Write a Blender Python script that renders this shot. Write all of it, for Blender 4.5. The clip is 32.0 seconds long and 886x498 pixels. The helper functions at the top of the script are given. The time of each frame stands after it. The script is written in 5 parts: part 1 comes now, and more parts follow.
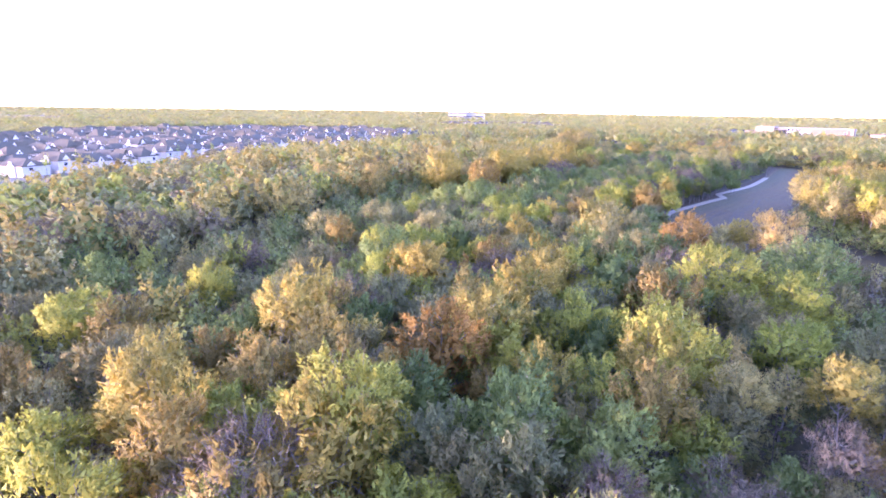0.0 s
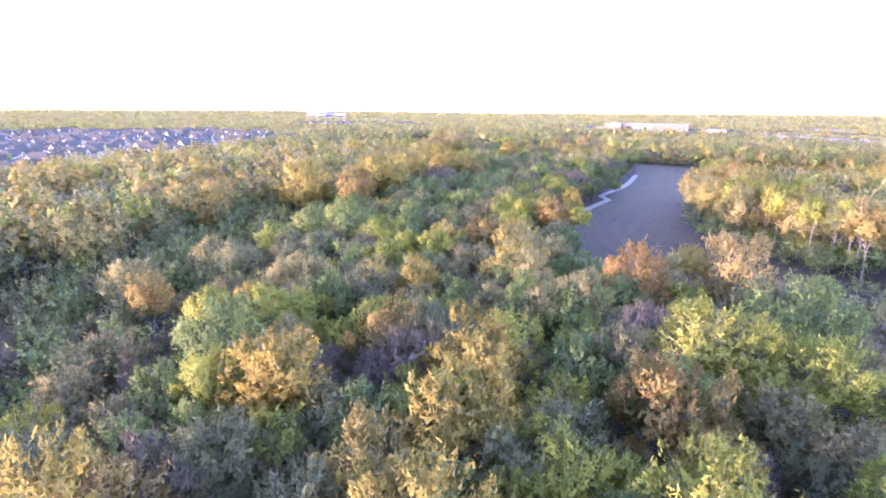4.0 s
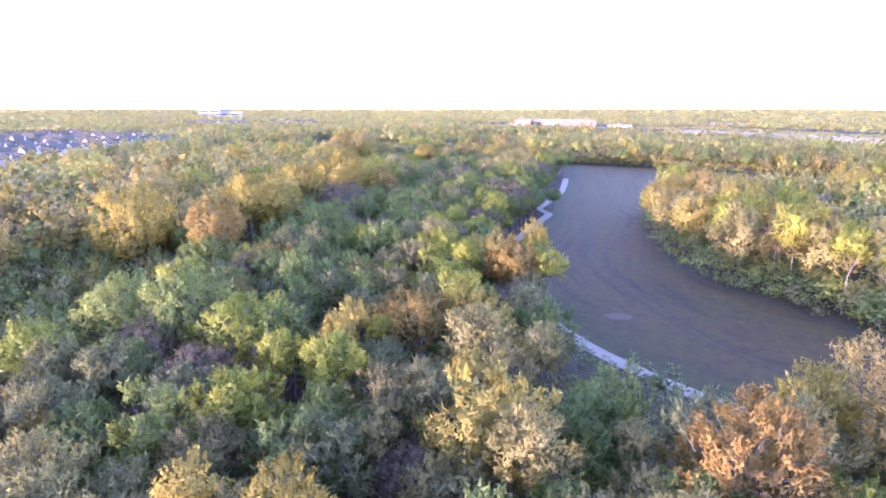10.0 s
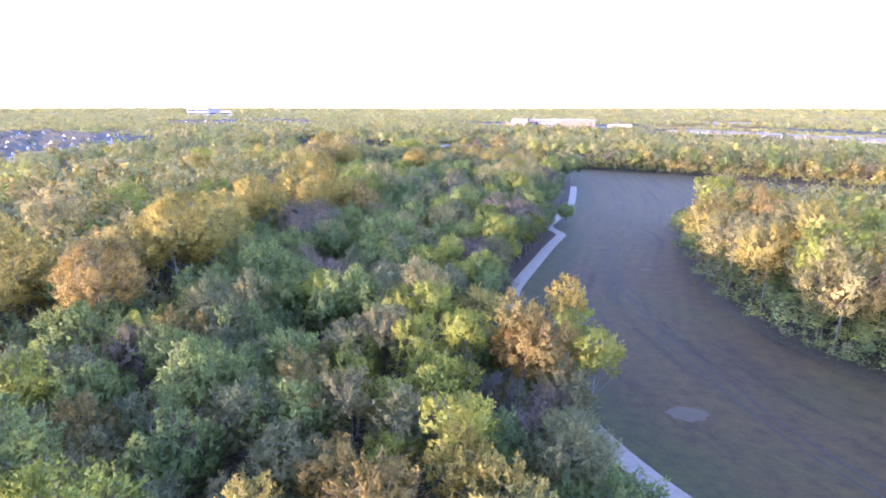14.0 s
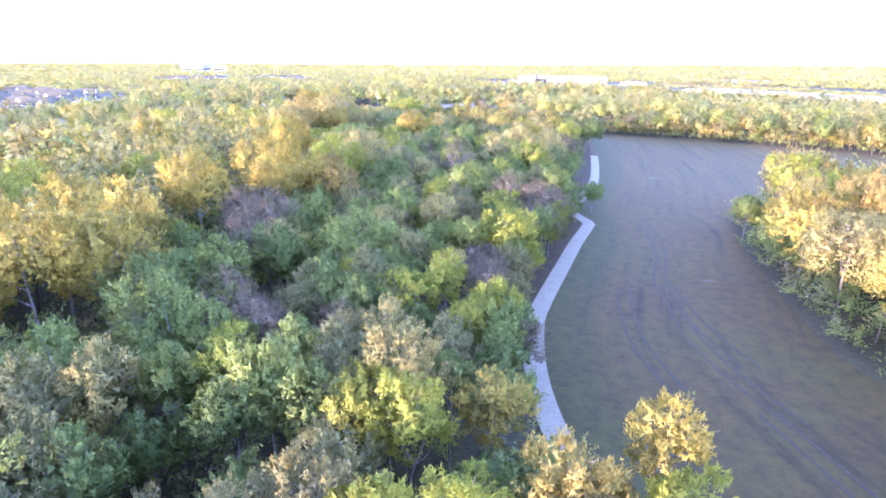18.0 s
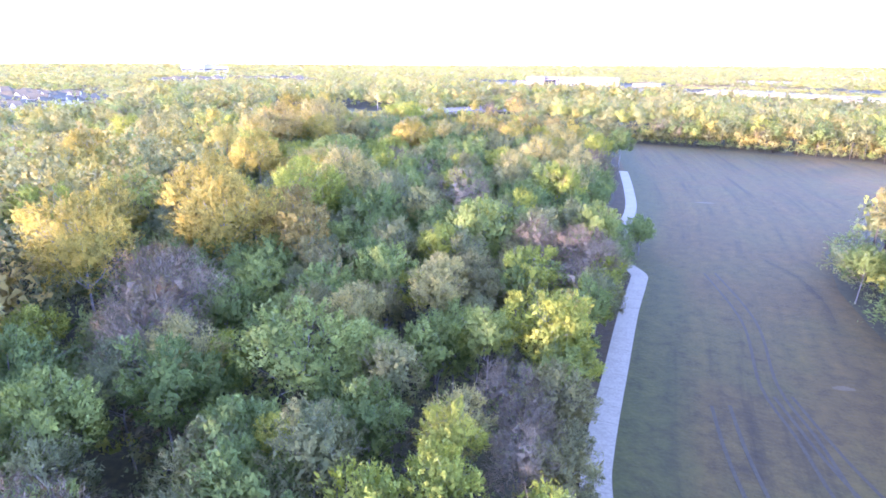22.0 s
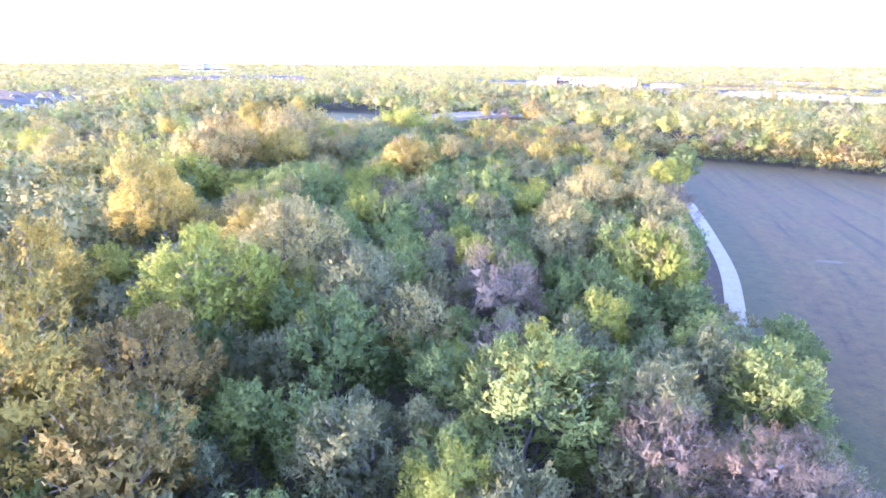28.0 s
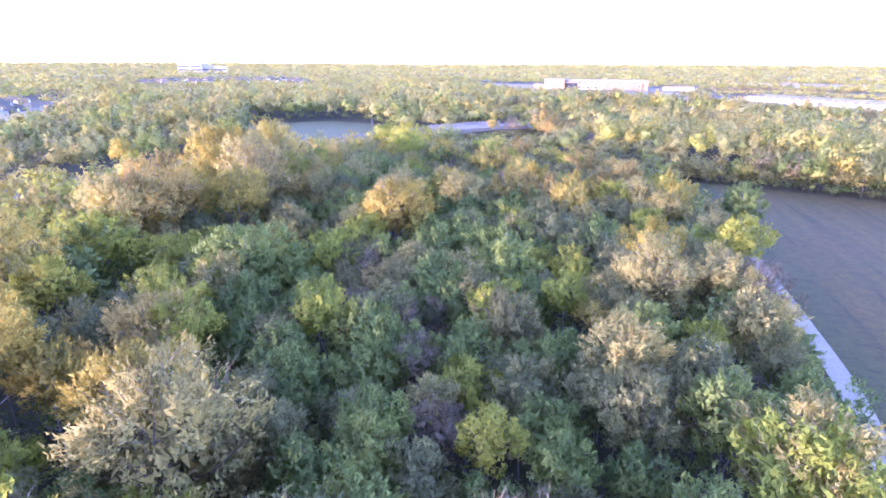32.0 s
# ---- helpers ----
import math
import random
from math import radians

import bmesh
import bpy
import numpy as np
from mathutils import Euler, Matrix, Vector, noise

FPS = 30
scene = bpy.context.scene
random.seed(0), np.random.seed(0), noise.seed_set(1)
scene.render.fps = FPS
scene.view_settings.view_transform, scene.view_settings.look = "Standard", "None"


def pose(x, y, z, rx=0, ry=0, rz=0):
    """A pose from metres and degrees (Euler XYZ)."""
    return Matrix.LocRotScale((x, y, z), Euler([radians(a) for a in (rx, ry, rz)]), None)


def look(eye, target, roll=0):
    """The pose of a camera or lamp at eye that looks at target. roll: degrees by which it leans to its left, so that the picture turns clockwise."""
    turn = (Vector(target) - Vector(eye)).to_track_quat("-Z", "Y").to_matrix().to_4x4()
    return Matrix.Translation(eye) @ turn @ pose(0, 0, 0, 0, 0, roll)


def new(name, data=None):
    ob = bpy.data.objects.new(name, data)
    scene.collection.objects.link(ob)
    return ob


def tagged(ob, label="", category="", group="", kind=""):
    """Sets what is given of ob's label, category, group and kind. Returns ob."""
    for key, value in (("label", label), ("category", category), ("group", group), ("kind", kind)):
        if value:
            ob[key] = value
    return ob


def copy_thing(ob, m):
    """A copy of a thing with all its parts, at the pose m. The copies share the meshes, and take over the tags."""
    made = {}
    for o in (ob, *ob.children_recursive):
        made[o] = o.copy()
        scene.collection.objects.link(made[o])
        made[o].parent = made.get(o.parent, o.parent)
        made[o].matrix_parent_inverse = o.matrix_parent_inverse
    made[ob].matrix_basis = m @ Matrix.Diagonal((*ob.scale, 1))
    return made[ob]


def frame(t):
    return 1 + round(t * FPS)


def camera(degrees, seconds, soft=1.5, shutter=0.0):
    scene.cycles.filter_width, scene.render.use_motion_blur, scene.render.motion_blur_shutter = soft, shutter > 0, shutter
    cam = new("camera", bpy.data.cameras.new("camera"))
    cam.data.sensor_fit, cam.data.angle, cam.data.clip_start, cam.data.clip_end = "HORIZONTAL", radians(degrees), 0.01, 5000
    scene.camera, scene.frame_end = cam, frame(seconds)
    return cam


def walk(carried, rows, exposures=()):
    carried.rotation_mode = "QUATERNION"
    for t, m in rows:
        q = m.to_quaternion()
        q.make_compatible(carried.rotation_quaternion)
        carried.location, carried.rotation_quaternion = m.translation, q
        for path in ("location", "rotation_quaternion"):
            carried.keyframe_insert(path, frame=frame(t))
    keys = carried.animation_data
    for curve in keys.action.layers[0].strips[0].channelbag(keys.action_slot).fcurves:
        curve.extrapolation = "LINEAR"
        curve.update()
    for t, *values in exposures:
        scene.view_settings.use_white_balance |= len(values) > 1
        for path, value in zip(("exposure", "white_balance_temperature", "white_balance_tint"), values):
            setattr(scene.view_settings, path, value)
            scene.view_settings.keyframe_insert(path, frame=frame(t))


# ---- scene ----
cam = camera(75.2, 32.0, 1.7)
METRES, EYE, TILT, LEAN, TURN = 243.0, 32.35, -1.1, -1.84, 42.8
ROWS = [
    (0.0, 0.0, 0.0, 0.0, -0.15, -12.51, 1.05),
    (0.5, -0.0017, 0.0154, 0.0013, -5.5, -12.64, 1.32),
    (1.0, -0.0035, 0.0312, 0.002, -9.41, -12.73, 1.43),
    (1.5, -0.0042, 0.0469, 0.0026, -11.32, -12.76, 1.45),
    (2.0, -0.0041, 0.0625, 0.0031, -12.31, -12.81, 1.53),
    (2.5, -0.0036, 0.078, 0.0034, -13.12, -12.84, 1.56),
    (4.5, 0.0033, 0.1408, 0.0032, -13.68, -12.94, 1.63),
    (5.0, 0.0061, 0.1556, 0.0038, -13.71, -12.97, 1.65),
    (5.5, 0.009, 0.1705, 0.0044, -13.89, -13.01, 1.66),
    (6.0, 0.012, 0.185, 0.0051, -15.03, -13.1, 1.77),
    (6.5, 0.0152, 0.1993, 0.0055, -17.36, -13.21, 1.87),
    (7.0, 0.0185, 0.2136, 0.0058, -19.4, -13.3, 2.0),
    (7.5, 0.0223, 0.2281, 0.006, -20.89, -13.37, 2.05),
    (8.0, 0.0266, 0.2426, 0.006, -21.74, -13.42, 2.07),
    (8.5, 0.0315, 0.2569, 0.0061, -22.21, -13.48, 2.09),
    (9.0, 0.0367, 0.2712, 0.0062, -22.47, -13.51, 2.11),
    (9.5, 0.0422, 0.2855, 0.0064, -22.64, -13.52, 2.12),
    (10.0, 0.0478, 0.2998, 0.0066, -22.8, -13.55, 2.12),
    (10.5, 0.0537, 0.3141, 0.007, -22.87, -13.59, 2.12),
    (11.0, 0.0598, 0.3284, 0.0073, -22.88, -13.6, 2.13),
    (11.5, 0.0662, 0.3428, 0.0076, -22.87, -13.62, 2.12),
    (12.0, 0.0727, 0.3573, 0.0077, -22.85, -13.62, 2.11),
    (12.5, 0.0793, 0.3715, 0.008, -22.87, -13.65, 2.1),
    (13.0, 0.0861, 0.386, 0.008, -23.23, -13.68, 2.13),
    (13.5, 0.0929, 0.4004, 0.008, -23.3, -13.68, 2.13),
    (14.0, 0.0999, 0.4149, 0.0079, -23.32, -13.68, 2.11),
    (14.5, 0.107, 0.4293, 0.0077, -23.31, -13.96, 2.12),
    (16.5, 0.1347, 0.4873, 0.0061, -23.16, -17.16, 1.95),
    (17.0, 0.1414, 0.5019, 0.0059, -23.11, -17.69, 1.93),
    (17.5, 0.148, 0.5164, 0.0057, -23.04, -17.7, 1.91),
    (18.0, 0.1546, 0.531, 0.0055, -22.97, -17.69, 1.92),
    (18.5, 0.1612, 0.5457, 0.0052, -22.89, -17.67, 1.94),
    (19.0, 0.1678, 0.5604, 0.0052, -22.81, -17.67, 1.92),
    (19.5, 0.1742, 0.5754, 0.0051, -22.76, -17.66, 1.9),
    (20.0, 0.1806, 0.59, 0.0053, -22.7, -17.64, 1.89),
    (20.5, 0.187, 0.6047, 0.0054, -22.62, -17.63, 1.86),
    (21.0, 0.1931, 0.6193, 0.0054, -22.57, -17.62, 1.85),
    (21.5, 0.1991, 0.6337, 0.0054, -22.52, -17.61, 1.86),
    (22.0, 0.2051, 0.6481, 0.0053, -22.47, -17.62, 1.87),
    (22.5, 0.211, 0.6625, 0.0053, -22.42, -17.62, 1.86),
    (23.0, 0.2168, 0.6769, 0.0054, -22.35, -17.61, 1.84),
    (23.5, 0.2225, 0.6911, 0.0056, -22.29, -17.61, 1.83),
    (24.0, 0.2283, 0.7054, 0.0056, -22.24, -17.61, 1.86),
    (24.5, 0.2339, 0.7194, 0.0057, -22.19, -17.63, 1.87),
    (25.0, 0.2394, 0.7333, 0.0058, -22.13, -17.65, 1.86),
    (25.5, 0.245, 0.7474, 0.0055, -22.08, -17.64, 1.86),
    (27.5, 0.2668, 0.8047, 0.0037, -21.99, -17.61, 1.87),
    (28.0, 0.2729, 0.8193, 0.0043, -21.95, -17.63, 1.87),
    (28.5, 0.2791, 0.8338, 0.0056, -21.9, -17.65, 1.89),
    (29.0, 0.2853, 0.8483, 0.0077, -21.85, -17.66, 1.88),
    (29.5, 0.2916, 0.8628, 0.01, -21.8, -17.69, 1.87),
    (30.0, 0.2979, 0.8772, 0.0121, -21.75, -17.69, 1.87),
    (30.5, 0.3041, 0.8916, 0.0139, -21.72, -17.7, 1.87),
    (31.0, 0.3104, 0.9061, 0.0154, -21.68, -17.7, 1.89),
    (31.5, 0.3167, 0.9203, 0.0169, -21.66, -17.71, 1.88),
    (32.0, 0.3229, 0.9346, 0.0183, -21.62, -17.72, 1.89),
]
walk(cam, [(t, pose(0, 0, EYE, TILT, LEAN, TURN) @ pose(METRES * x, METRES * y, METRES * z, 90 + pitch, roll, yaw)) for t, x, y, z, yaw, pitch, roll in ROWS],
     [(0.0, 4.0, 5300, 73), (9.0, 3.96, 5250, 71), (14.5, 3.87, 5200, 60), (17.0, 4.52, 5230, 58), (25.0, 4.52, 5170, 59), (29.0, 4.55, 5050, 63), (30.5, 4.37, 5050, 65), (32.0, 4.1, 5080, 69)])

from mathutils import geometry

# ---- light ----
SUN_ELEV, SUN_TO = 6.2, (0.54, 0.84)   # degrees above the horizon; the way in which the light goes over the ground
world = bpy.data.worlds.new("sky")
scene.world = world
world.use_nodes = True
wn = world.node_tree
sky = wn.nodes.new("ShaderNodeTexSky")
sky.sky_type, sky.sun_disc = "NISHITA", False
sky.sun_elevation = radians(SUN_ELEV)
sky.sun_rotation = math.atan2(-SUN_TO[0], -SUN_TO[1])
sky.air_density, sky.dust_density, sky.ozone_density = 0.8, 0.4, 1.0
wn.links.new(sky.outputs[0], wn.nodes["Background"].inputs["Color"])
wn.nodes["Background"].inputs["Strength"].default_value = 0.15

sun = new("sun", bpy.data.lights.new("sun", "SUN"))
sun.data.energy, sun.data.angle, sun.data.color = 1.08, radians(0.6), (1.0, 0.81, 0.49)
sun.matrix_world = look((0, 0, 0), (SUN_TO[0], SUN_TO[1], -math.tan(radians(SUN_ELEV))))

# ---- materials ----


def tree_of(mat):
    mat.use_nodes = True
    nt = mat.node_tree
    return nt, nt.nodes["Principled BSDF"]


def ramp(nt, source, stops):
    r = nt.nodes.new("ShaderNodeValToRGB")
    while len(r.color_ramp.elements) < len(stops):
        r.color_ramp.elements.new(0.5)
    for el, (at, col) in zip(r.color_ramp.elements, stops):
        el.position, el.color = at, (*col, 1)
    nt.links.new(source, r.inputs[0])
    return r.outputs[0]


def noise_of(nt, scale, detail=4.0, rough=0.55, stretch=None):
    co = nt.nodes.new("ShaderNodeNewGeometry").outputs["Position"]
    if stretch:
        mp = nt.nodes.new("ShaderNodeMapping")
        mp.inputs["Scale"].default_value = stretch[:3]
        mp.inputs["Rotation"].default_value = (0, 0, stretch[3])
        nt.links.new(co, mp.inputs[0])
        co = mp.outputs[0]
    n = nt.nodes.new("ShaderNodeTexNoise")
    n.inputs["Scale"].default_value, n.inputs["Detail"].default_value, n.inputs["Roughness"].default_value = scale, detail, rough
    nt.links.new(co, n.inputs["Vector"])
    return n.outputs["Fac"]


def mix(nt, fac, a, b, blend="MIX"):
    m = nt.nodes.new("ShaderNodeMix")
    m.data_type, m.blend_type = "RGBA", blend
    for sock, v in ((m.inputs[0], fac), (m.inputs[6], a), (m.inputs[7], b)):
        if isinstance(v, (int, float)):
            sock.default_value = v
        elif isinstance(v, tuple):
            sock.default_value = (*v, 1)
        else:
            nt.links.new(v, sock)
    return m.outputs[2]


def bump(nt, bsdf, height, strength, distance):
    b = nt.nodes.new("ShaderNodeBump")
    b.inputs["Strength"].default_value, b.inputs["Distance"].default_value = strength, distance
    nt.links.new(height, b.inputs["Height"])
    nt.links.new(b.outputs[0], bsdf.inputs["Normal"])


def surface(name, low, high, scale, rough=0.85, fine=None, relief=0.0, metal=0.0):
    """Two colours mixed by a broad noise, with a finer one on top."""
    mat = bpy.data.materials.new(name)
    nt, bsdf = tree_of(mat)
    broad = ramp(nt, noise_of(nt, scale), [(0.3, low), (0.7, high)])
    grain = noise_of(nt, fine or scale * 12, 3.0)
    col = mix(nt, 0.35, broad, ramp(nt, grain, [(0.3, tuple(c * 0.6 for c in low)), (0.7, tuple(min(1, c * 1.25) for c in high))]))
    nt.links.new(col, bsdf.inputs["Base Color"])
    bsdf.inputs["Roughness"].default_value, bsdf.inputs["Metallic"].default_value = rough, metal
    if relief:
        bump(nt, bsdf, grain, 0.6, relief)
    return mat


def leaf_material(name, stops, thin=0.3, from_tint=False, fleck_by=1.0):
    """Foliage: the tree's own hue, clump by clump and leaf by leaf differences, and light that comes through."""
    mat = bpy.data.materials.new(name)
    nt, bsdf = tree_of(mat)
    isle = nt.nodes.new("ShaderNodeNewGeometry").outputs["Random Per Island"]
    if from_tint:
        at = nt.nodes.new("ShaderNodeAttribute")
        at.attribute_name = "tint"
        base = at.outputs["Color"]
    else:
        base = ramp(nt, nt.nodes.new("ShaderNodeObjectInfo").outputs["Random"], stops)
    clump = ramp(nt, noise_of(nt, 0.5, 2.0), [(0.3, (0.72, 0.78, 0.82)), (0.5, (1, 1, 1)), (0.72, (1.3, 1.2, 1.0))])
    fleck = noise_of(nt, 3.2, 3.0, 0.7)
    col = mix(nt, 1.0, base, clump, "MULTIPLY")
    def about_one(*rgb):
        return tuple(1 + (c - 1) * fleck_by for c in rgb)

    each = ramp(nt, isle, [(0.0, about_one(0.80, 0.82, 0.82)), (0.5, (1, 1, 1)), (1.0, about_one(1.2, 1.16, 1.08))])
    col = mix(nt, 1.0, col, each, "MULTIPLY")
    col = mix(nt, 1.0, col, ramp(nt, fleck, [(0.3, about_one(0.78, 0.80, 0.80)), (0.5, (1, 1, 1)), (0.7, about_one(1.2, 1.17, 1.1))]), "MULTIPLY")
    bump(nt, bsdf, fleck, 0.5, 0.3)
    nt.links.new(col, bsdf.inputs["Base Color"])
    bsdf.inputs["Roughness"].default_value = 0.62
    bsdf.inputs["Specular IOR Level"].default_value = 0.25
    tr = nt.nodes.new("ShaderNodeBsdfTranslucent")
    nt.links.new(col, tr.inputs["Color"])
    mx = nt.nodes.new("ShaderNodeMixShader")
    mx.inputs[0].default_value = thin
    nt.links.new(bsdf.outputs[0], mx.inputs[1])
    nt.links.new(tr.outputs[0], mx.inputs[2])
    nt.links.new(mx.outputs[0], nt.nodes["Material Output"].inputs["Surface"])
    return mat


# each kind of tree: the hues that its crowns run through
HUES = {
    "green": [(0.0, (0.148, 0.209, 0.056)), (0.35, (0.191, 0.253, 0.067)), (0.7, (0.234, 0.295, 0.073)), (1.0, (0.286, 0.334, 0.080))],
    "sage": [(0.0, (0.194, 0.214, 0.085)), (0.5, (0.235, 0.246, 0.095)), (1.0, (0.275, 0.274, 0.103))],
    "lime": [(0.0, (0.286, 0.328, 0.050)), (0.5, (0.347, 0.365, 0.055)), (1.0, (0.402, 0.387, 0.059))],
    "golden": [(0.0, (0.346, 0.277, 0.051)), (0.5, (0.398, 0.327, 0.063)), (1.0, (0.437, 0.365, 0.082))],
    "amber": [(0.0, (0.280, 0.205, 0.053)), (0.5, (0.335, 0.258, 0.064)), (1.0, (0.385, 0.314, 0.080))],
    "orange": [(0.0, (0.354, 0.218, 0.050)), (0.5, (0.393, 0.260, 0.068)), (1.0, (0.422, 0.301, 0.089))],
    "cream": [(0.0, (0.334, 0.296, 0.098)), (0.5, (0.380, 0.338, 0.112)), (1.0, (0.418, 0.367, 0.124))],
    "bare": [(0.0, (0.176, 0.140, 0.085)), (0.5, (0.216, 0.169, 0.102)), (1.0, (0.257, 0.202, 0.122))],
    "olive": [(0.0, (0.213, 0.208, 0.076)), (0.5, (0.264, 0.242, 0.089)), (1.0, (0.309, 0.270, 0.099))],
    "tan": [(0.0, (0.380, 0.278, 0.080)), (0.5, (0.428, 0.320, 0.094)), (1.0, (0.465, 0.356, 0.108))],
}
LEAF = {k: leaf_material(k + "_leaves", v, 0.15 if k == "bare" else 0.45) for k, v in HUES.items()}
LEAF_TINT = leaf_material("woodland_leaves", None, 0.42, True, 0.5)
BARK = surface("bark", (0.13, 0.115, 0.10), (0.27, 0.245, 0.215), 1.2, 0.9, 9.0, 0.02)
BARK_PALE = surface("pale_bark", (0.112, 0.092, 0.070), (0.185, 0.155, 0.120), 1.2, 0.9, 9.0, 0.02)

# ---- the plan ----
AHEAD, RIGHT = (-0.35, 0.937), (0.937, 0.35)


def inside(px, py, poly):
    """Which of the points lie inside a polygon."""
    hit = np.zeros(len(px), bool)
    for (x0, y0), (x1, y1) in zip(poly, poly[1:] + poly[:1]):
        if y0 != y1:
            hit ^= ((y0 > py) != (y1 > py)) & (px < (x1 - x0) * (py - y0) / (y1 - y0) + x0)
    return hit


def far_from(px, py, line):
    """The distance of the points from a line of corners."""
    best = np.full(len(px), 1e9)
    for (x0, y0), (x1, y1) in zip(line, line[1:]):
        dx, dy = x1 - x0, y1 - y0
        s = np.clip(((px - x0) * dx + (py - y0) * dy) / (dx * dx + dy * dy), 0, 1)
        best = np.minimum(best, np.hypot(px - x0 - s * dx, py - y0 - s * dy))
    return best


def gz(x, y):
    """The ground's height: level round the wood, slowly rising far out."""
    r = np.hypot(np.asarray(x) + 60.0, np.asarray(y) - 150.0)
    s = np.clip((r - 650.0) / 3900.0, 0, 1.3)
    roll = 0.6 + 0.25 * np.sin(np.asarray(x) * 0.0021 + 1.0) + 0.25 * np.sin(np.asarray(y) * 0.0017 + np.asarray(x) * 0.0011)
    return 7.0 * s * roll


FIELD = [(24, 112), (-4, 117), (-22, 122.5), (-30, 125.5), (-38, 130), (-46, 136), (-54, 145.5), (-62, 157), (-69, 169), (-72.5, 177), (-76, 190), (-77.5, 211), (-77.5, 240), (-79, 268), (-79, 298), (-83, 338), (-86, 362), (-93, 392),
         (-108, 407), (-128, 419), (-152, 429), (-155, 436), (-126, 430), (-100, 414), (-84, 410), (-52, 402), (-14, 391), (14, 379), (48, 365), (62, 330), (40, 292), (0, 284), (-30, 284), (-40, 266), (-42.5, 245), (-42, 232), (-39.6, 208),
         (-37, 192), (-31, 180), (-24, 171), (-17, 165), (-9, 154), (-2, 140), (24, 130)]
TRAIL = [(26, 117.5), (0, 120), (-14, 122), (-24, 125.2), (-33, 128.8), (-41, 134), (-48, 139.9), (-55, 148.2), (-61, 158), (-66.1, 167.5), (-69.5, 177), (-71.8, 188), (-72.2, 195), (-71.9, 210), (-71.5, 226), (-70.8, 238), (-71.1, 242), (-74.9, 248.5), (-75.9, 253), (-75.5, 261), (-74.5, 286), (-76.1, 308), (-78.5, 330), (-79.5, 337.5)]
TRAIL_WIDTH = 2.55
ROAD = [(-360, 170), (-300, 238), (-258, 296), (-247, 340), (-238, 384), (-216, 440), (-195, 482), (-172, 514), (-150, 540), (-128, 566)]
MEADOW = [(-235, 430), (-258, 402), (-272, 428), (-298, 462), (-326, 497), (-288, 530), (-262, 528), (-214, 480)]
FAR_ESTATE = [(-715, 740), (-545, 915), (-690, 1100), (-880, 930)]
SCHOOL_GROUND = [(-268, 880), (-90, 720), (-80, 800), (-104, 1010), (-300, 1010)]
PALE_FIELDS = {"west": [(-460, 1110), (-300, 940), (-262, 890), (-262, 1100)], "east": [(-30, 862), (195, 618), (224, 646), (-4, 896)], "far": [(-60, 1130), (60, 1040), (200, 1180), (60, 1260)], "far_west": [(-1500, 200), (-1350, 330), (-1500, 420), (-1700, 280)], "northeast": [(60, 1430), (420, 1390), (440, 1520), (90, 1560)]}
CLEAR = [(-193, -30), (-194, 33), (-201, 48), (-225, 71), (-237, 95), (-251, 125), (-284, 180), (-296, 200), (-332, 262), (-337, 300), (-352, 350), (-364, 391), (-402, 440), (-470, 505), (-500, 520), (-615, 545), (-710, 508), (-805, 445), (-815, 300), (-650, 115), (-480, 75), (-330, -20)]
HOUSING = [(-284, 48), (-299, 80), (-322, 104), (-332, 136), (-346, 185), (-352, 240), (-378, 300), (-420, 400), (-455, 450), (-500, 505), (-610, 530), (-700, 495), (-790, 435), (-830, 250), (-640, 110), (-480, 62)]


def sheet(name, poly, z, material, label, category):
    bm = bmesh.new()
    bm.faces.new([bm.verts.new((x, y, z)) for x, y in poly])
    bmesh.ops.triangulate(bm, faces=bm.faces[:])
    bmesh.ops.recalc_face_normals(bm, faces=bm.faces[:])
    if bm.faces[0].normal.z < 0:
        bmesh.ops.reverse_faces(bm, faces=bm.faces[:])
    me = bpy.data.meshes.new(name)
    bm.to_mesh(me)
    bm.free()
    me.materials.append(material)
    return tagged(new(name, me), label, category, kind="structure")


# ground: one sheet out to the horizon, finer near the flight
def ground_material():
    mat = bpy.data.materials.new("leaf_litter")
    nt, bsdf = tree_of(mat)
    broad = ramp(nt, noise_of(nt, 0.03, 5.0), [(0.3, (0.034, 0.036, 0.013)), (0.5, (0.050, 0.046, 0.017)), (0.7, (0.070, 0.062, 0.022))])
    fine = ramp(nt, noise_of(nt, 1.3, 5.0), [(0.3, (0.6, 0.6, 0.6)), (0.7, (1.35, 1.3, 1.2))])
    nt.links.new(mix(nt, 1.0, broad, fine, "MULTIPLY"), bsdf.inputs["Base Color"])
    bsdf.inputs["Roughness"].default_value = 0.95
    return mat


def polar_ground():
    rings = [0, 60, 140, 240, 360, 520, 650, 800, 1000, 1250, 1600, 2000, 2500, 3100, 3800, 4600, 5600]
    n = 72
    verts, faces = [(-60.0, 150.0, 0.0)], []
    for r in rings[1:]:
        for a in range(n):
            x, y = -60 + r * math.cos(2 * math.pi * a / n), 150 + r * math.sin(2 * math.pi * a / n)
            verts.append((x, y, float(gz(x, y))))
    for a in range(n):
        faces.append((0, 1 + a, 1 + (a + 1) % n))
    for k in range(len(rings) - 2):
        p, q = 1 + k * n, 1 + (k + 1) * n
        for a in range(n):
            b = (a + 1) % n
            faces.append((p + a, q + a, q + b, p + b))
    me = bpy.data.meshes.new("ground")
    me.from_pydata(verts, [], faces)
    me.materials.append(ground_material())
    tagged(new("ground", me), "brown leaf-littered earth under the woodland", "ground", kind="structure")


polar_ground()


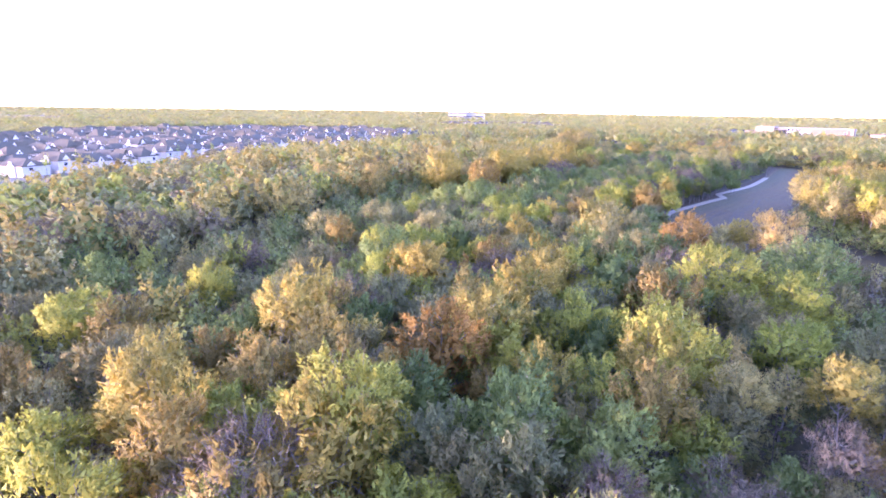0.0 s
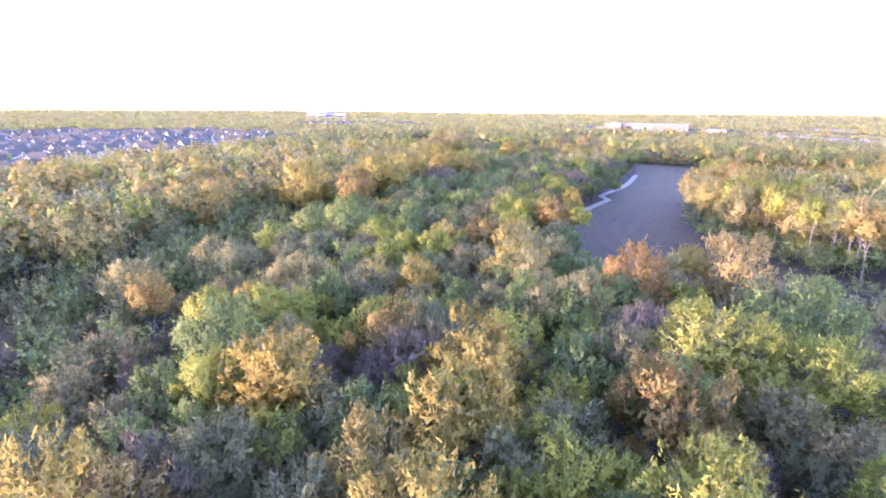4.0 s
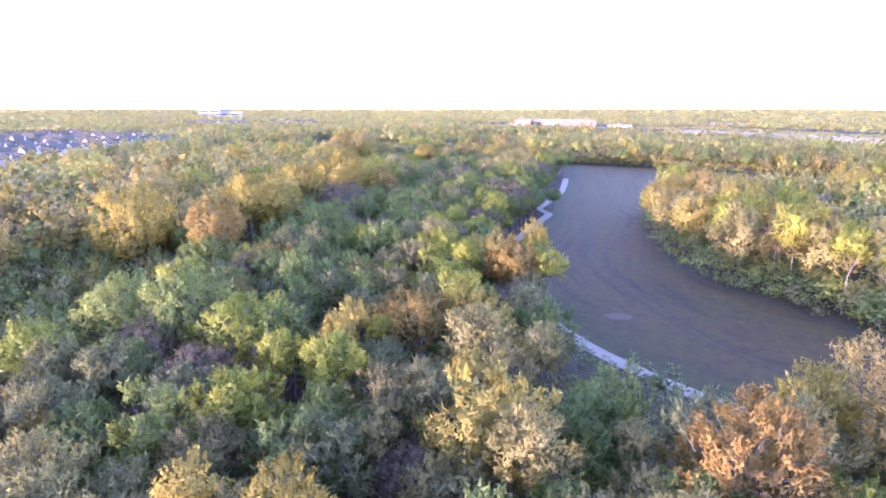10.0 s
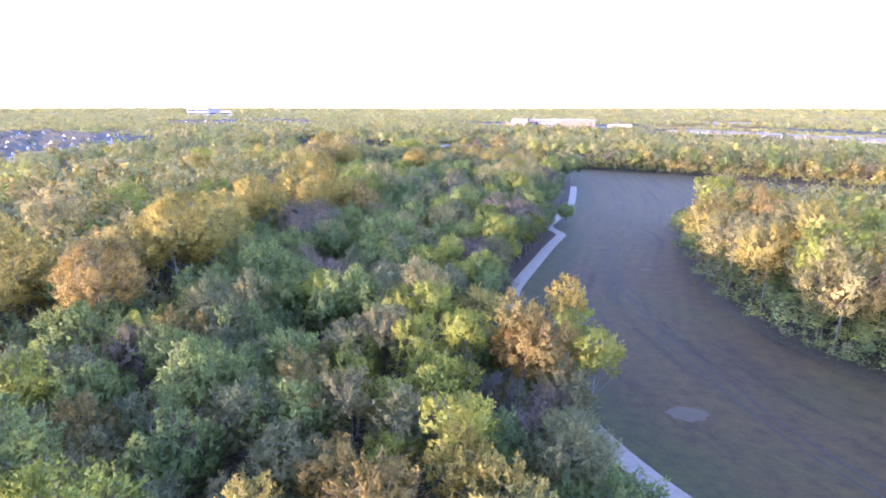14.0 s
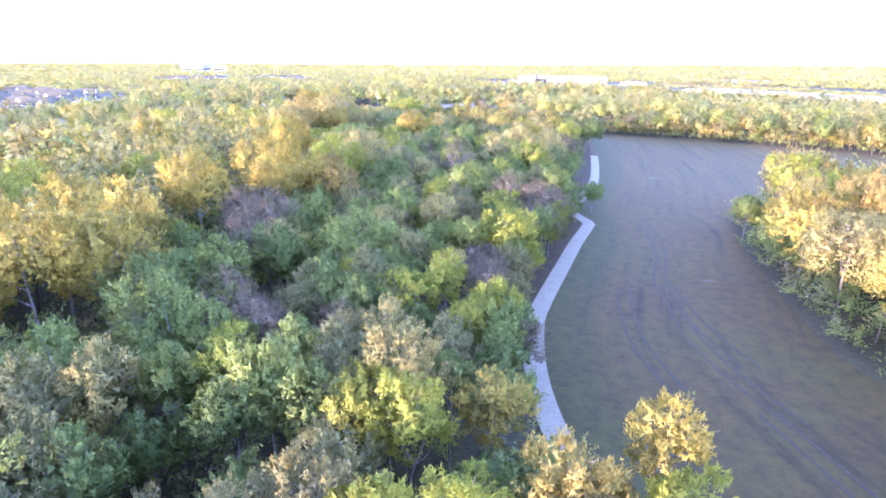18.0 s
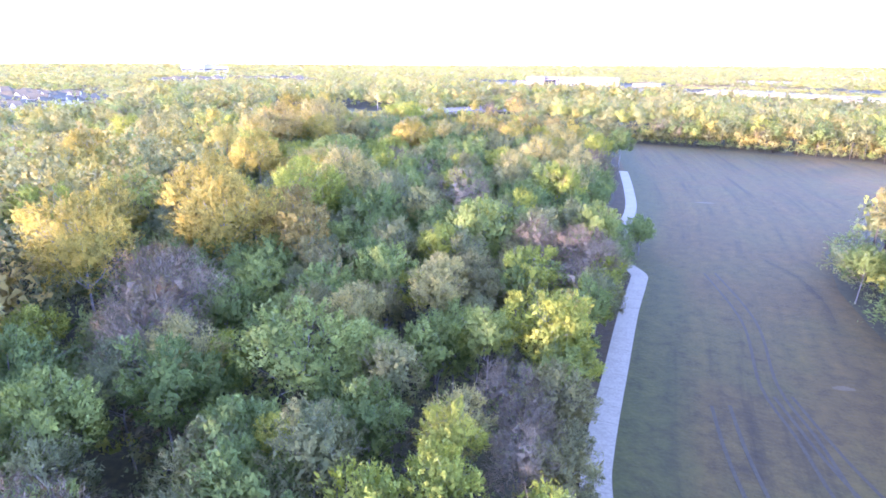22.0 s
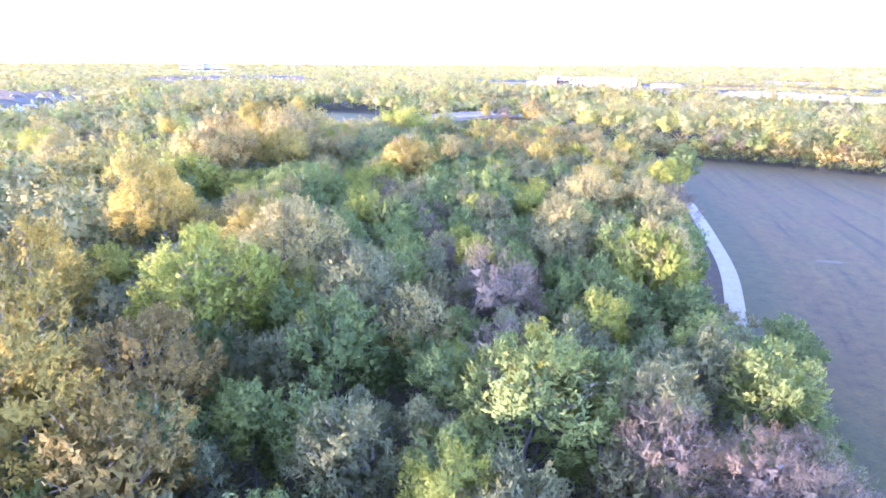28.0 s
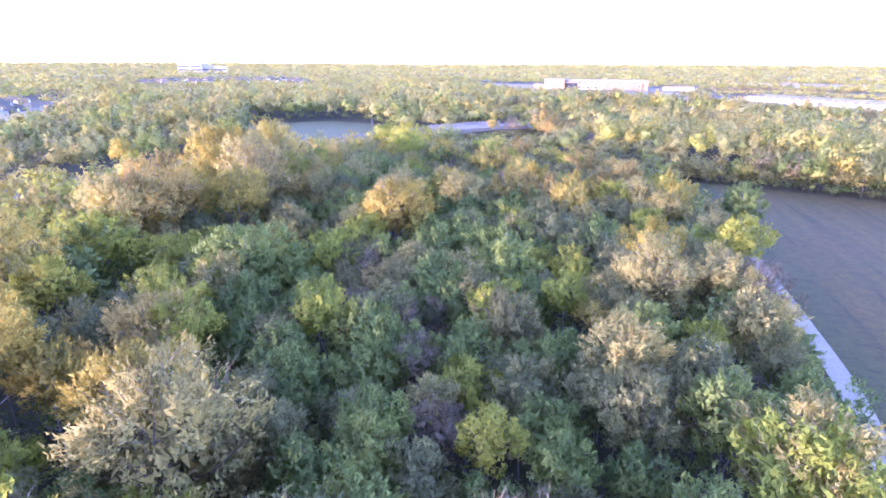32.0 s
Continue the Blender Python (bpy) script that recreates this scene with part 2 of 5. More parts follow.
def field_material():
    """Dormant grass: streaks that run with the mower, greener beside the trail, bare soil on the wood's side of it."""
    mat = bpy.data.materials.new("mown_field")
    nt, bsdf = tree_of(mat)
    at = nt.nodes.new("ShaderNodeAttribute")
    at.attribute_name = "flow"
    mp = nt.nodes.new("ShaderNodeMapping")
    mp.inputs["Scale"].default_value = (1.0, 0.045, 1.0)
    nt.links.new(at.outputs["Vector"], mp.inputs[0])

    def streak(scale, detail):
        n = nt.nodes.new("ShaderNodeTexNoise")
        n.inputs["Scale"].default_value, n.inputs["Detail"].default_value, n.inputs["Roughness"].default_value = scale, detail, 0.6
        nt.links.new(mp.outputs[0], n.inputs["Vector"])
        return n.outputs["Fac"]

    broad = ramp(nt, noise_of(nt, 0.06, 5.0, 0.6), [(0.30, (0.125, 0.085, 0.060)), (0.48, (0.165, 0.120, 0.082)), (0.66, (0.150, 0.138, 0.075))])
    py = nt.nodes.new("ShaderNodeSeparateXYZ")
    nt.links.new(nt.nodes.new("ShaderNodeNewGeometry").outputs["Position"], py.inputs[0])
    north = nt.nodes.new("ShaderNodeMapRange")
    north.inputs[1].default_value, north.inputs[2].default_value = 190.0, 330.0
    nt.links.new(py.outputs["Y"], north.inputs[0])
    broad = mix(nt, north.outputs[0], broad, ramp(nt, noise_of(nt, 0.09, 5.0, 0.6), [(0.35, (0.198, 0.138, 0.048)), (0.62, (0.172, 0.150, 0.044))]))
    tracks = ramp(nt, streak(0.42, 4.0), [(0.30, (0.50, 0.48, 0.48)), (0.42, (0.90, 0.90, 0.90)), (0.58, (1.04, 1.03, 1.0)), (0.72, (1.2, 1.16, 1.08))])
    lines = ramp(nt, streak(1.6, 3.0), [(0.32, (0.94, 0.94, 0.94)), (0.5, (1, 1, 1)), (0.7, (1.04, 1.04, 1.03))])
    tuft = ramp(nt, noise_of(nt, 0.55, 6.0, 0.7), [(0.3, (0.60, 0.60, 0.62)), (0.5, (1, 1, 1)), (0.72, (1.35, 1.33, 1.22))])
    grain = ramp(nt, noise_of(nt, 5.0, 4.0, 0.7), [(0.3, (0.80, 0.80, 0.80)), (0.7, (1.18, 1.18, 1.15))])
    col = broad
    for f in (tracks, lines, tuft, grain):
        col = mix(nt, 1.0, col, f, "MULTIPLY")
    sx = nt.nodes.new("ShaderNodeSeparateXYZ")
    nt.links.new(at.outputs["Vector"], sx.inputs[0])
    edge = nt.nodes.new("ShaderNodeMath")
    edge.operation = "MULTIPLY_ADD"
    edge.inputs[1].default_value, edge.inputs[2].default_value = 0.05, 0.5
    nt.links.new(sx.outputs["X"], edge.inputs[0])
    wob = nt.nodes.new("ShaderNodeMath")
    wob.operation = "MULTIPLY_ADD"
    wob.inputs[1].default_value = 0.10
    nt.links.new(noise_of(nt, 0.5, 4.0), wob.inputs[0])
    nt.links.new(edge.outputs[0], wob.inputs[2])
    green = ramp(nt, wob.outputs[0], [(0.55, (0.0, 0.0, 0.0)), (0.60, (0.85, 0.85, 0.85)), (0.82, (0.62, 0.62, 0.62)), (1.0, (0.12, 0.12, 0.12))])
    col = mix(nt, green, col, mix(nt, 1.0, (0.104, 0.132, 0.064), tuft, "MULTIPLY"))
    soil = ramp(nt, wob.outputs[0], [(0.47, (1.0, 1.0, 1.0)), (0.56, (0.0, 0.0, 0.0))])
    col = mix(nt, soil, col, mix(nt, 1.0, (0.105, 0.080, 0.062), tuft, "MULTIPLY"))
    col = mix(nt, 1.0, col, (0.405, 0.352, 0.068), "MULTIPLY")
    nt.links.new(col, bsdf.inputs["Base Color"])
    bsdf.inputs["Roughness"].default_value = 0.95
    bump(nt, bsdf, noise_of(nt, 2.4, 5.0), 0.6, 0.15)
    return mat


def flow_of(px, py):
    """For each point: how far it lies to the right of the trail, and how far along it."""
    best, side, arc = np.full(len(px), 1e9), np.zeros(len(px)), np.zeros(len(px))
    run = 0.0
    line = [(60, 112)] + TRAIL + [(-88, 400), (-92, 450)]
    for (x0, y0), (x1, y1) in zip(line, line[1:]):
        dx, dy = x1 - x0, y1 - y0
        ln = math.hypot(dx, dy)
        t = np.clip(((px - x0) * dx + (py - y0) * dy) / ln ** 2, 0, 1)
        d = np.hypot(px - x0 - t * dx, py - y0 - t * dy)
        m = d < best
        best[m], arc[m] = d[m], run + t[m] * ln
        side[m] = np.sign((px[m] - x0) * dy - (py[m] - y0) * dx)
        run += ln
    return np.c_[best * side, arc, np.zeros(len(px))]


def field():
    gx, gy = np.meshgrid(np.arange(-160, 70, 2.5), np.arange(108, 460, 2.5))
    gx, gy = gx.ravel(), gy.ravel()
    ok = inside(gx, gy, FIELD) & (far_from(gx, gy, FIELD + FIELD[:1]) > 1.0)
    pts = [Vector(p) for p in FIELD] + [Vector((a, b)) for a, b in zip(gx[ok], gy[ok])]
    n = len(FIELD)
    vs, _, fs, *_ = geometry.delaunay_2d_cdt(pts, [(k, (k + 1) % n) for k in range(n)], [], 1, 1e-4)
    me = bpy.data.meshes.new("field")
    me.from_pydata([(v.x, v.y, 0.03) for v in vs], [], [tuple(f) for f in fs])
    at = me.attributes.new("flow", "FLOAT_VECTOR", "POINT")
    at.data.foreach_set("vector", flow_of(np.array([v.x for v in vs]), np.array([v.y for v in vs])).reshape(-1).astype(np.float32))
    me.materials.append(field_material())
    tagged(new("field", me), "mown field of brown dormant grass with faint mowing tracks", "field", kind="structure")


field()
sheet("meadow", MEADOW, 0.03, surface("meadow_grass", (0.088, 0.090, 0.024), (0.118, 0.110, 0.032), 0.05, 0.95, 1.2), "dull green mown meadow beside the road", "meadow")


def along(line, step):
    """Points along a line of corners, softened at the corners, with the direction there."""
    pts = [Vector((x, y, 0)) for x, y in line]
    out = []
    for i in range(len(pts) - 1):
        p0, p1, p2, p3 = pts[max(i - 1, 0)], pts[i], pts[i + 1], pts[min(i + 2, len(pts) - 1)]
        n = max(1, int((p2 - p1).length / step))
        for k in range(n):
            t = k / n
            out.append(0.5 * ((2 * p1) + (p2 - p0) * t + (2 * p0 - 5 * p1 + 4 * p2 - p3) * t * t + (3 * p1 - p0 - 3 * p2 + p3) * t ** 3))
    out.append(pts[-1])
    return out


def ribbon(name, line, width, z0, z1, material, step=2.0):
    """A band with thickness along a line."""
    pts = along(line, step)
    bm = bmesh.new()
    rows = []
    for i, p in enumerate(pts):
        d = (pts[min(i + 1, len(pts) - 1)] - pts[max(i - 1, 0)]).normalized()
        s = Vector((d.y, -d.x, 0)) * width / 2
        rows.append([bm.verts.new(v) for v in ((p.x - s.x, p.y - s.y, z0), (p.x - s.x, p.y - s.y, z1), (p.x + s.x, p.y + s.y, z1), (p.x + s.x, p.y + s.y, z0))])
    for a, b in zip(rows, rows[1:]):
        for k in range(3):
            bm.faces.new((a[k], a[k + 1], b[k + 1], b[k]))
    bmesh.ops.recalc_face_normals(bm, faces=bm.faces[:])
    me = bpy.data.meshes.new(name)
    bm.to_mesh(me)
    bm.free()
    me.materials.append(material)
    return new(name, me)


CONCRETE = surface("trail_concrete", (0.225, 0.196, 0.130), (0.29, 0.252, 0.17), 0.35, 0.9, 4.0, 0.003)
trail = ribbon("pavement", TRAIL, TRAIL_WIDTH - 0.06, 0.0, 0.05, surface("trail_bed", (0.140, 0.133, 0.126), (0.196, 0.189, 0.175), 1.0), 1.5)
tagged(trail, "pale concrete trail winding along the wood's edge", "trail", kind="structure")


def trail_slabs():
    """The trail's concrete bays, each about three metres long, with open joints between them."""
    pts = along(TRAIL, 0.5)
    run, last, bays = 0.0, 0, []
    for k in range(1, len(pts)):
        run += (pts[k] - pts[k - 1]).length
        if run >= 3.0 or k == len(pts) - 1:
            bays.append(pts[last:k + 1])
            last, run = k, 0.0
    for bay in bays:
        bm = bmesh.new()
        rows = []
        for i, p in enumerate(bay):
            d = (bay[min(i + 1, len(bay) - 1)] - bay[max(i - 1, 0)]).normalized()
            if i == 0:
                p = p + d * 0.012
            if i == len(bay) - 1:
                p = p - d * 0.012
            n = Vector((d.y, -d.x, 0)) * TRAIL_WIDTH / 2
            rows.append([bm.verts.new(v) for v in ((p.x - n.x, p.y - n.y, 0.0), (p.x - n.x, p.y - n.y, 0.10), (p.x + n.x, p.y + n.y, 0.10), (p.x + n.x, p.y + n.y, 0.0))])
        for a, b in zip(rows, rows[1:]):
            for k in range(3):
                bm.faces.new((a[k], a[k + 1], b[k + 1], b[k]))
        bm.faces.new(rows[0])
        bm.faces.new(rows[-1][::-1])
        bmesh.ops.recalc_face_normals(bm, faces=bm.faces[:])
        me = bpy.data.meshes.new("slab")
        bm.to_mesh(me)
        bm.free()
        me.materials.append(CONCRETE)
        new("slab", me).parent = trail


trail_slabs()

# ---- trees ----
RNG = np.random.default_rng(11)



class Faces:
    """Triangles gathered for one mesh."""

    def __init__(self):
        self.v, self.f, self.smooth, self.mat, self.nrm, self.n = [], [], [], [], [], 0

    def add(self, verts, faces, smooth, mat=0, nrm=None):
        self.v.append(np.asarray(verts, float).reshape(-1, 3))
        self.nrm.append(nrm / np.maximum(np.linalg.norm(nrm, axis=1), 1e-6)[:, None])
        self.f.append(np.asarray(faces) + self.n)
        self.smooth.append(np.full(len(faces), smooth))
        self.mat.append(np.full(len(faces), mat))
        self.n += len(self.v[-1])
        return self

    def loose(self, tris, mat=0, nrm=None):
        if nrm is None:
            nrm = np.repeat(np.cross(tris[:, 1] - tris[:, 0], tris[:, 2] - tris[:, 0]), 3, 0)
        return self.add(tris, np.arange(3 * len(tris)).reshape(-1, 3), True, mat, nrm)

    def arrays(self):
        return np.concatenate(self.v), np.concatenate(self.f), np.concatenate(self.smooth), np.concatenate(self.mat), np.concatenate(self.nrm)


def face_mesh(name, verts, faces, smooth, mat, nrm, materials, tint=None):
    n = len(faces)
    me = bpy.data.meshes.new(name)
    me.vertices.add(len(verts))
    me.vertices.foreach_set("co", verts.reshape(-1).astype(np.float32))
    me.loops.add(3 * n)
    me.loops.foreach_set("vertex_index", faces.reshape(-1).astype(np.int32))
    me.polygons.add(n)
    me.polygons.foreach_set("loop_start", np.arange(0, 3 * n, 3, dtype=np.int32))
    for m in materials:
        me.materials.append(m)
    me.polygons.foreach_set("material_index", mat.astype(np.int32))
    me.polygons.foreach_set("use_smooth", smooth)
    me.update(calc_edges=True)
    me.normals_split_custom_set_from_vertices(nrm.tolist())
    if tint is not None:
        col = me.color_attributes.new("tint", "FLOAT_COLOR", "POINT")
        col.data.foreach_set("color", np.c_[tint, np.ones(len(verts))].reshape(-1).astype(np.float32))
    return me


def crown(rng, out, puffs, cards, size, centre, radii, spread, lobes, heart, narrow=0.75, low=-0.5, lay=0.0):
    """A rounded crown of several lobes: leaf masses inside, and upright sprays of narrow leaves on the shell."""
    k = np.arange(lobes)
    zz = 0.96 + (low - 0.96) * (k / max(lobes - 1, 1)) ** 0.9
    a = rng.uniform(0, 6.3) + 2.4 * k + rng.uniform(-0.4, 0.4, lobes)
    h = np.sqrt(1 - np.clip(zz, -0.95, 0.99) ** 2)
    d = np.stack([np.cos(a) * h, np.sin(a) * h, zz], 1)
    lobe = d * rng.uniform(0.50, 0.68, (lobes, 1)) * rng.uniform(0.85, 1.08, (lobes, 1))
    wide = rng.uniform(0.34, 0.48, lobes)

    def leaves(p, u, size, narrow, nrm):
        side = rng.normal(size=u.shape)
        if lay:      # far off the leaf masses lie along the crown's surface
            out_way = nrm / np.maximum(np.linalg.norm(nrm, axis=1), 1e-6)[:, None]
            u = u - out_way * (u * out_way).sum(1)[:, None] * lay
            u /= np.maximum(np.linalg.norm(u, axis=1), 1e-6)[:, None]
            side = out_way * lay + side * (1 - lay)
        v = np.cross(u, side)
        v /= np.linalg.norm(v, axis=1)[:, None]
        a = size * rng.uniform(0.6, 1.35, (len(p), 1))
        b = a * narrow * rng.uniform(0.7, 1.25, (len(p), 1))
        turned = (np.cross(u, v) * nrm).sum(1) > 0      # every leaf shows its upper face outward
        v[turned] *= -1
        out.loose(np.stack([p - u * a * 0.8 - v * b, p - u * a * 0.8 + v * b, p + u * a * 1.2 + v * b * rng.uniform(-0.6, 0.6, (len(p), 1))], 1), 0, np.repeat(nrm, 3, 0))

    if heart:      # broad leaf masses inside the lobes, behind the sprays
        own = rng.integers(0, lobes, heart)
        q = rng.normal(size=(heart, 3))
        q /= np.linalg.norm(q, axis=1)[:, None]
        p = lobe[own] * rng.uniform(0.2, 1.0, (heart, 1)) + q * wide[own][:, None] * 0.85 * rng.random((heart, 1)) ** 0.5
        u = q + rng.normal(size=q.shape) * 0.6
        u /= np.linalg.norm(u, axis=1)[:, None]
        leaves(p * radii + centre, u, size * (1.9 if cards > 9 else 1.5), 0.6, p * 1.0 + q * 0.25)
    if cards:
        own = rng.integers(0, lobes, puffs)
        q = rng.normal(size=(puffs, 3)) + d[own] * 1.0
        q[:, 2] += 0.3
        q /= np.linalg.norm(q, axis=1)[:, None]
        at = lobe[own] + q * wide[own][:, None] * 1.08 * rng.uniform(0.1, 1.0, (puffs, 1)) ** 0.25
        way = q * 0.6 + d[own] * 0.4 + rng.normal(size=(puffs, 3)) * 0.32
        way[:, 2] += 0.55
        way /= np.linalg.norm(way, axis=1)[:, None]
        loose = spread * rng.uniform(0.6, 1.4, puffs)
        e = rng.normal(size=(puffs, cards, 3))
        e /= np.linalg.norm(e, axis=2)[:, :, None]
        run = rng.uniform(-0.5, 1.0, (puffs, cards, 1))
        p = at[:, None] + way[:, None] * run * loose[:, None, None] * 1.25 + e * loose[:, None, None] * rng.uniform(0.1, 0.85, (puffs, cards, 1)) * (1.1 - 0.5 * run)
        p = (p * radii + centre).reshape(-1, 3)
        u = np.repeat(way, cards, 0) + rng.normal(size=(puffs * cards, 3)) * 0.55
        u /= np.linalg.norm(u, axis=1)[:, None]
        soft = np.repeat(at * 0.85 + q * 0.35, cards, 0) + e.reshape(-1, 3) * 0.22
        leaves(p, u, size, narrow, soft)
    return out


def twigs(rng, out, count, centre, radii, length, width, mat):
    """Thin bare twigs that stand up and outward in a crown."""
    d = rng.normal(size=(count, 3))
    d[:, 2] = np.abs(d[:, 2]) + 0.2
    d /= np.linalg.norm(d, axis=1)[:, None]
    p = d * rng.uniform(0.3, 0.95, (count, 1)) * radii + centre
    way = d + rng.normal(size=(count, 3)) * 0.5
    way[:, 2] += 0.3
    way /= np.linalg.norm(way, axis=1)[:, None]
    side = np.cross(way, rng.normal(size=(count, 3)))
    side /= np.linalg.norm(side, axis=1)[:, None]
    ln = length * rng.uniform(0.4, 1.2, (count, 1))
    return out.loose(np.stack([p - side * width, p + side * width, p + way * ln], 1), mat)


def limbs(rng, height, girth, crown_at, spread, count, sides=5):
    """A tapered, slightly crooked trunk and limbs: a list of (points, radii)."""
    top = np.array([rng.normal() * 0.25, rng.normal() * 0.25, height])
    mid = np.array([rng.normal() * 0.22, rng.normal() * 0.22, crown_at])
    out = [([np.zeros(3) - (0, 0, 0.15), mid * 0.5 + (rng.normal() * 0.08, 0, 0), mid, (mid + top) / 2 + (rng.normal() * 0.3, rng.normal() * 0.3, 0), top], [girth * 1.25, girth * 0.9, girth * 0.75, girth * 0.45, girth * 0.12])]
    for k in range(count):
        a = 2 * math.pi * (k + rng.uniform(-0.3, 0.3)) / count
        s = rng.uniform(0.0, 0.6)
        start = mid + (top - mid) * s
        reach = spread * rng.uniform(0.55, 0.95) * (1 - 0.4 * s)
        end = start + np.array([math.cos(a) * reach, math.sin(a) * reach, rng.uniform(0.5, 1.0) * reach * 0.9 + 0.4])
        bend = (start + end) / 2 + (0, 0, -0.12 * reach)
        out.append(([start, bend, end], [girth * 0.42, girth * 0.26, girth * 0.06]))
        for q in range(1):
            s2 = bend + (end - bend) * rng.uniform(0, 0.6)
            b = a + rng.uniform(-1.1, 1.1)
            out.append(([s2, s2 + np.array([math.cos(b), math.sin(b), 0.9]) * reach * rng.uniform(0.25, 0.5)], [girth * 0.16, girth * 0.03]))
    return out


def tubes(stems, sides=5):
    """The stems as loose triangles."""
    out = []
    for pts, radii in stems:
        rings = []
        for i, (p, r) in enumerate(zip(pts, radii)):
            d = np.asarray(pts[min(i + 1, len(pts) - 1)]) - np.asarray(pts[max(i - 1, 0)])
            d = d / np.linalg.norm(d)
            u = np.cross(d, (0.31, 0.95, 0.05))
            u /= np.linalg.norm(u)
            v = np.cross(d, u)
            rings.append([p + r * (u * math.cos(2 * math.pi * k / sides) + v * math.sin(2 * math.pi * k / sides)) for k in range(sides)])
        for a, b in zip(rings, rings[1:]):
            for k in range(sides):
                out.append((a[k], a[(k + 1) % sides], b[(k + 1) % sides]))
                out.append((a[k], b[(k + 1) % sides], b[k]))
    return np.array(out)


# kind: (sprays, leaves in each, half a leaf's length, twigs, spray size, lobes, leaf masses inside, narrowness of a leaf, pale bark)
SHAPE = {
    "green": (165, 31, 0.150, 30, 0.15, 11, 420, 0.44, False), "sage": (165, 31, 0.158, 60, 0.16, 11, 360, 0.32, False), "lime": (165, 31, 0.148, 50, 0.15, 10, 400, 0.42, False),
    "golden": (165, 31, 0.146, 40, 0.145, 11, 400, 0.40, False), "amber": (170, 31, 0.148, 50, 0.14, 12, 420, 0.38, False), "orange": (170, 31, 0.146, 50, 0.14, 12, 400, 0.40, False),
    "cream": (155, 31, 0.150, 110, 0.16, 10, 300, 0.34, True), "bare": (150, 28, 0.21, 260, 0.18, 10, 60, 0.090, True), "olive": (165, 31, 0.152, 70, 0.15, 11, 380, 0.36, False),
    "tan": (155, 31, 0.152, 100, 0.16, 10, 300, 0.34, True),
}
PROTO = {}


def tree_meshes(kind, large):
    """Three builds of one kind, in a unit of 3 m crown radius and 10 m height; large crowns have more and smaller clumps."""
    if (kind, large) not in PROTO:
        puffs, cards, size, fine, spread, lobes, heart, narrow, pale = SHAPE[kind]
        if large:
            puffs, spread, size, fine = int(puffs * 1.75), spread * 0.88, size * 0.74, int(fine * 1.5)
        made = []
        for k in range(3):
            rng = np.random.default_rng(sum(map(ord, kind)) * 7 + k + 3 * large)
            centre, radii = np.array([0, 0, 5.9]), np.array([3.1, 3.1, 3.2])
            out = crown(rng, Faces(), puffs, cards, size, centre, radii, spread, lobes, heart, narrow)
            twigs(rng, out, fine, centre, radii, 1.3, 0.011, 1)
            crown_me = face_mesh("crown", *out.arrays(), [LEAF[kind], BARK_PALE if pale else BARK])
            stem = face_mesh("trunk", *Faces().loose(tubes(limbs(rng, 8.6, 0.10, 4.2, 2.9, 6), 4)).arrays(), [BARK_PALE if pale else BARK])
            made.append((crown_me, stem))
        PROTO[kind, large] = made
    return PROTO[kind, large]


WORDS = {
    "green": "green broadleaf tree standing in the shaded wood", "sage": "grey-green thinly leaved tree with pale limbs", "lime": "yellow-green tree with sunlit leaf tips",
    "golden": "golden-yellow autumn tree lit by the low sun", "amber": "dense amber-brown autumn oak", "orange": "rusty orange autumn tree with a rounded crown",
    "olive": "brownish olive-green tree turning in autumn",
    "tan": "peach-tan autumn tree with thinning leaves",
    "cream": "pale cream-yellow tree losing its leaves", "bare": "grey-brown nearly leafless tree with fine twigs",
}
COUNT = {}


def plant(kind, x, y, radius, height, turn, build, label=""):
    """One tree of its own: an Empty at its foot, with trunk and crown."""
    name = {"bare": "bare_tree"}.get(kind, kind + "_tree")
    crown_me, stem = tree_meshes(kind, radius > 4.7)[build % 3]
    ob = new(name)
    ob.empty_display_size = 0.5
    ob.matrix_world = pose(x, y, float(gz(x, y)), 0, 0, turn)
    deep = min(0.36 * height, radius * 1.12) / 3.2      # the crown's depth follows its width, under the same top
    for n, me, m in (("trunk", stem, Matrix.Diagonal((radius / 3, radius / 3, height / 10, 1))), ("crown", crown_me, pose(0, 0, 0.97 * height - 9.1 * deep) @ Matrix.Diagonal((radius / 3, radius / 3, deep, 1)))):
        part_ob = new(n, me)
        part_ob.parent = ob
        part_ob.matrix_local = m
    tagged(ob, label or WORDS[kind], "tree", kind + " trees of the wood")
    COUNT[kind] = COUNT.get(kind, 0) + 1
    return ob


KINDS = list(HUES)
# shares of the kinds, zone by zone, in the order of HUES
SHARES = {
    "south": (0.28, 0.15, 0.21, 0.12, 0.05, 0.01, 0.02, 0.08, 0.07, 0.01),
    "southeast": (0.32, 0.12, 0.06, 0.03, 0.04, 0.0, 0.02, 0.27, 0.12, 0.02),
    "hollow": (0.42, 0.25, 0.06, 0.01, 0.05, 0.0, 0.0, 0.06, 0.15, 0.0),
    "middle": (0.46, 0.33, 0.06, 0.0, 0.0, 0.0, 0.03, 0.03, 0.09, 0.0),
    "ridge": (0.12, 0.12, 0.10, 0.12, 0.10, 0.0, 0.18, 0.05, 0.12, 0.09),
    "west": (0.20, 0.14, 0.06, 0.05, 0.20, 0.02, 0.03, 0.11, 0.17, 0.02),
    "east": (0.12, 0.09, 0.20, 0.20, 0.04, 0.0, 0.20, 0.05, 0.03, 0.08),
    "north": (0.28, 0.20, 0.12, 0.06, 0.05, 0.0, 0.12, 0.04, 0.10, 0.05),
    "far": (0.24, 0.22, 0.08, 0.05, 0.07, 0.0, 0.08, 0.10, 0.12, 0.04),
}
ZONES = list(SHARES)


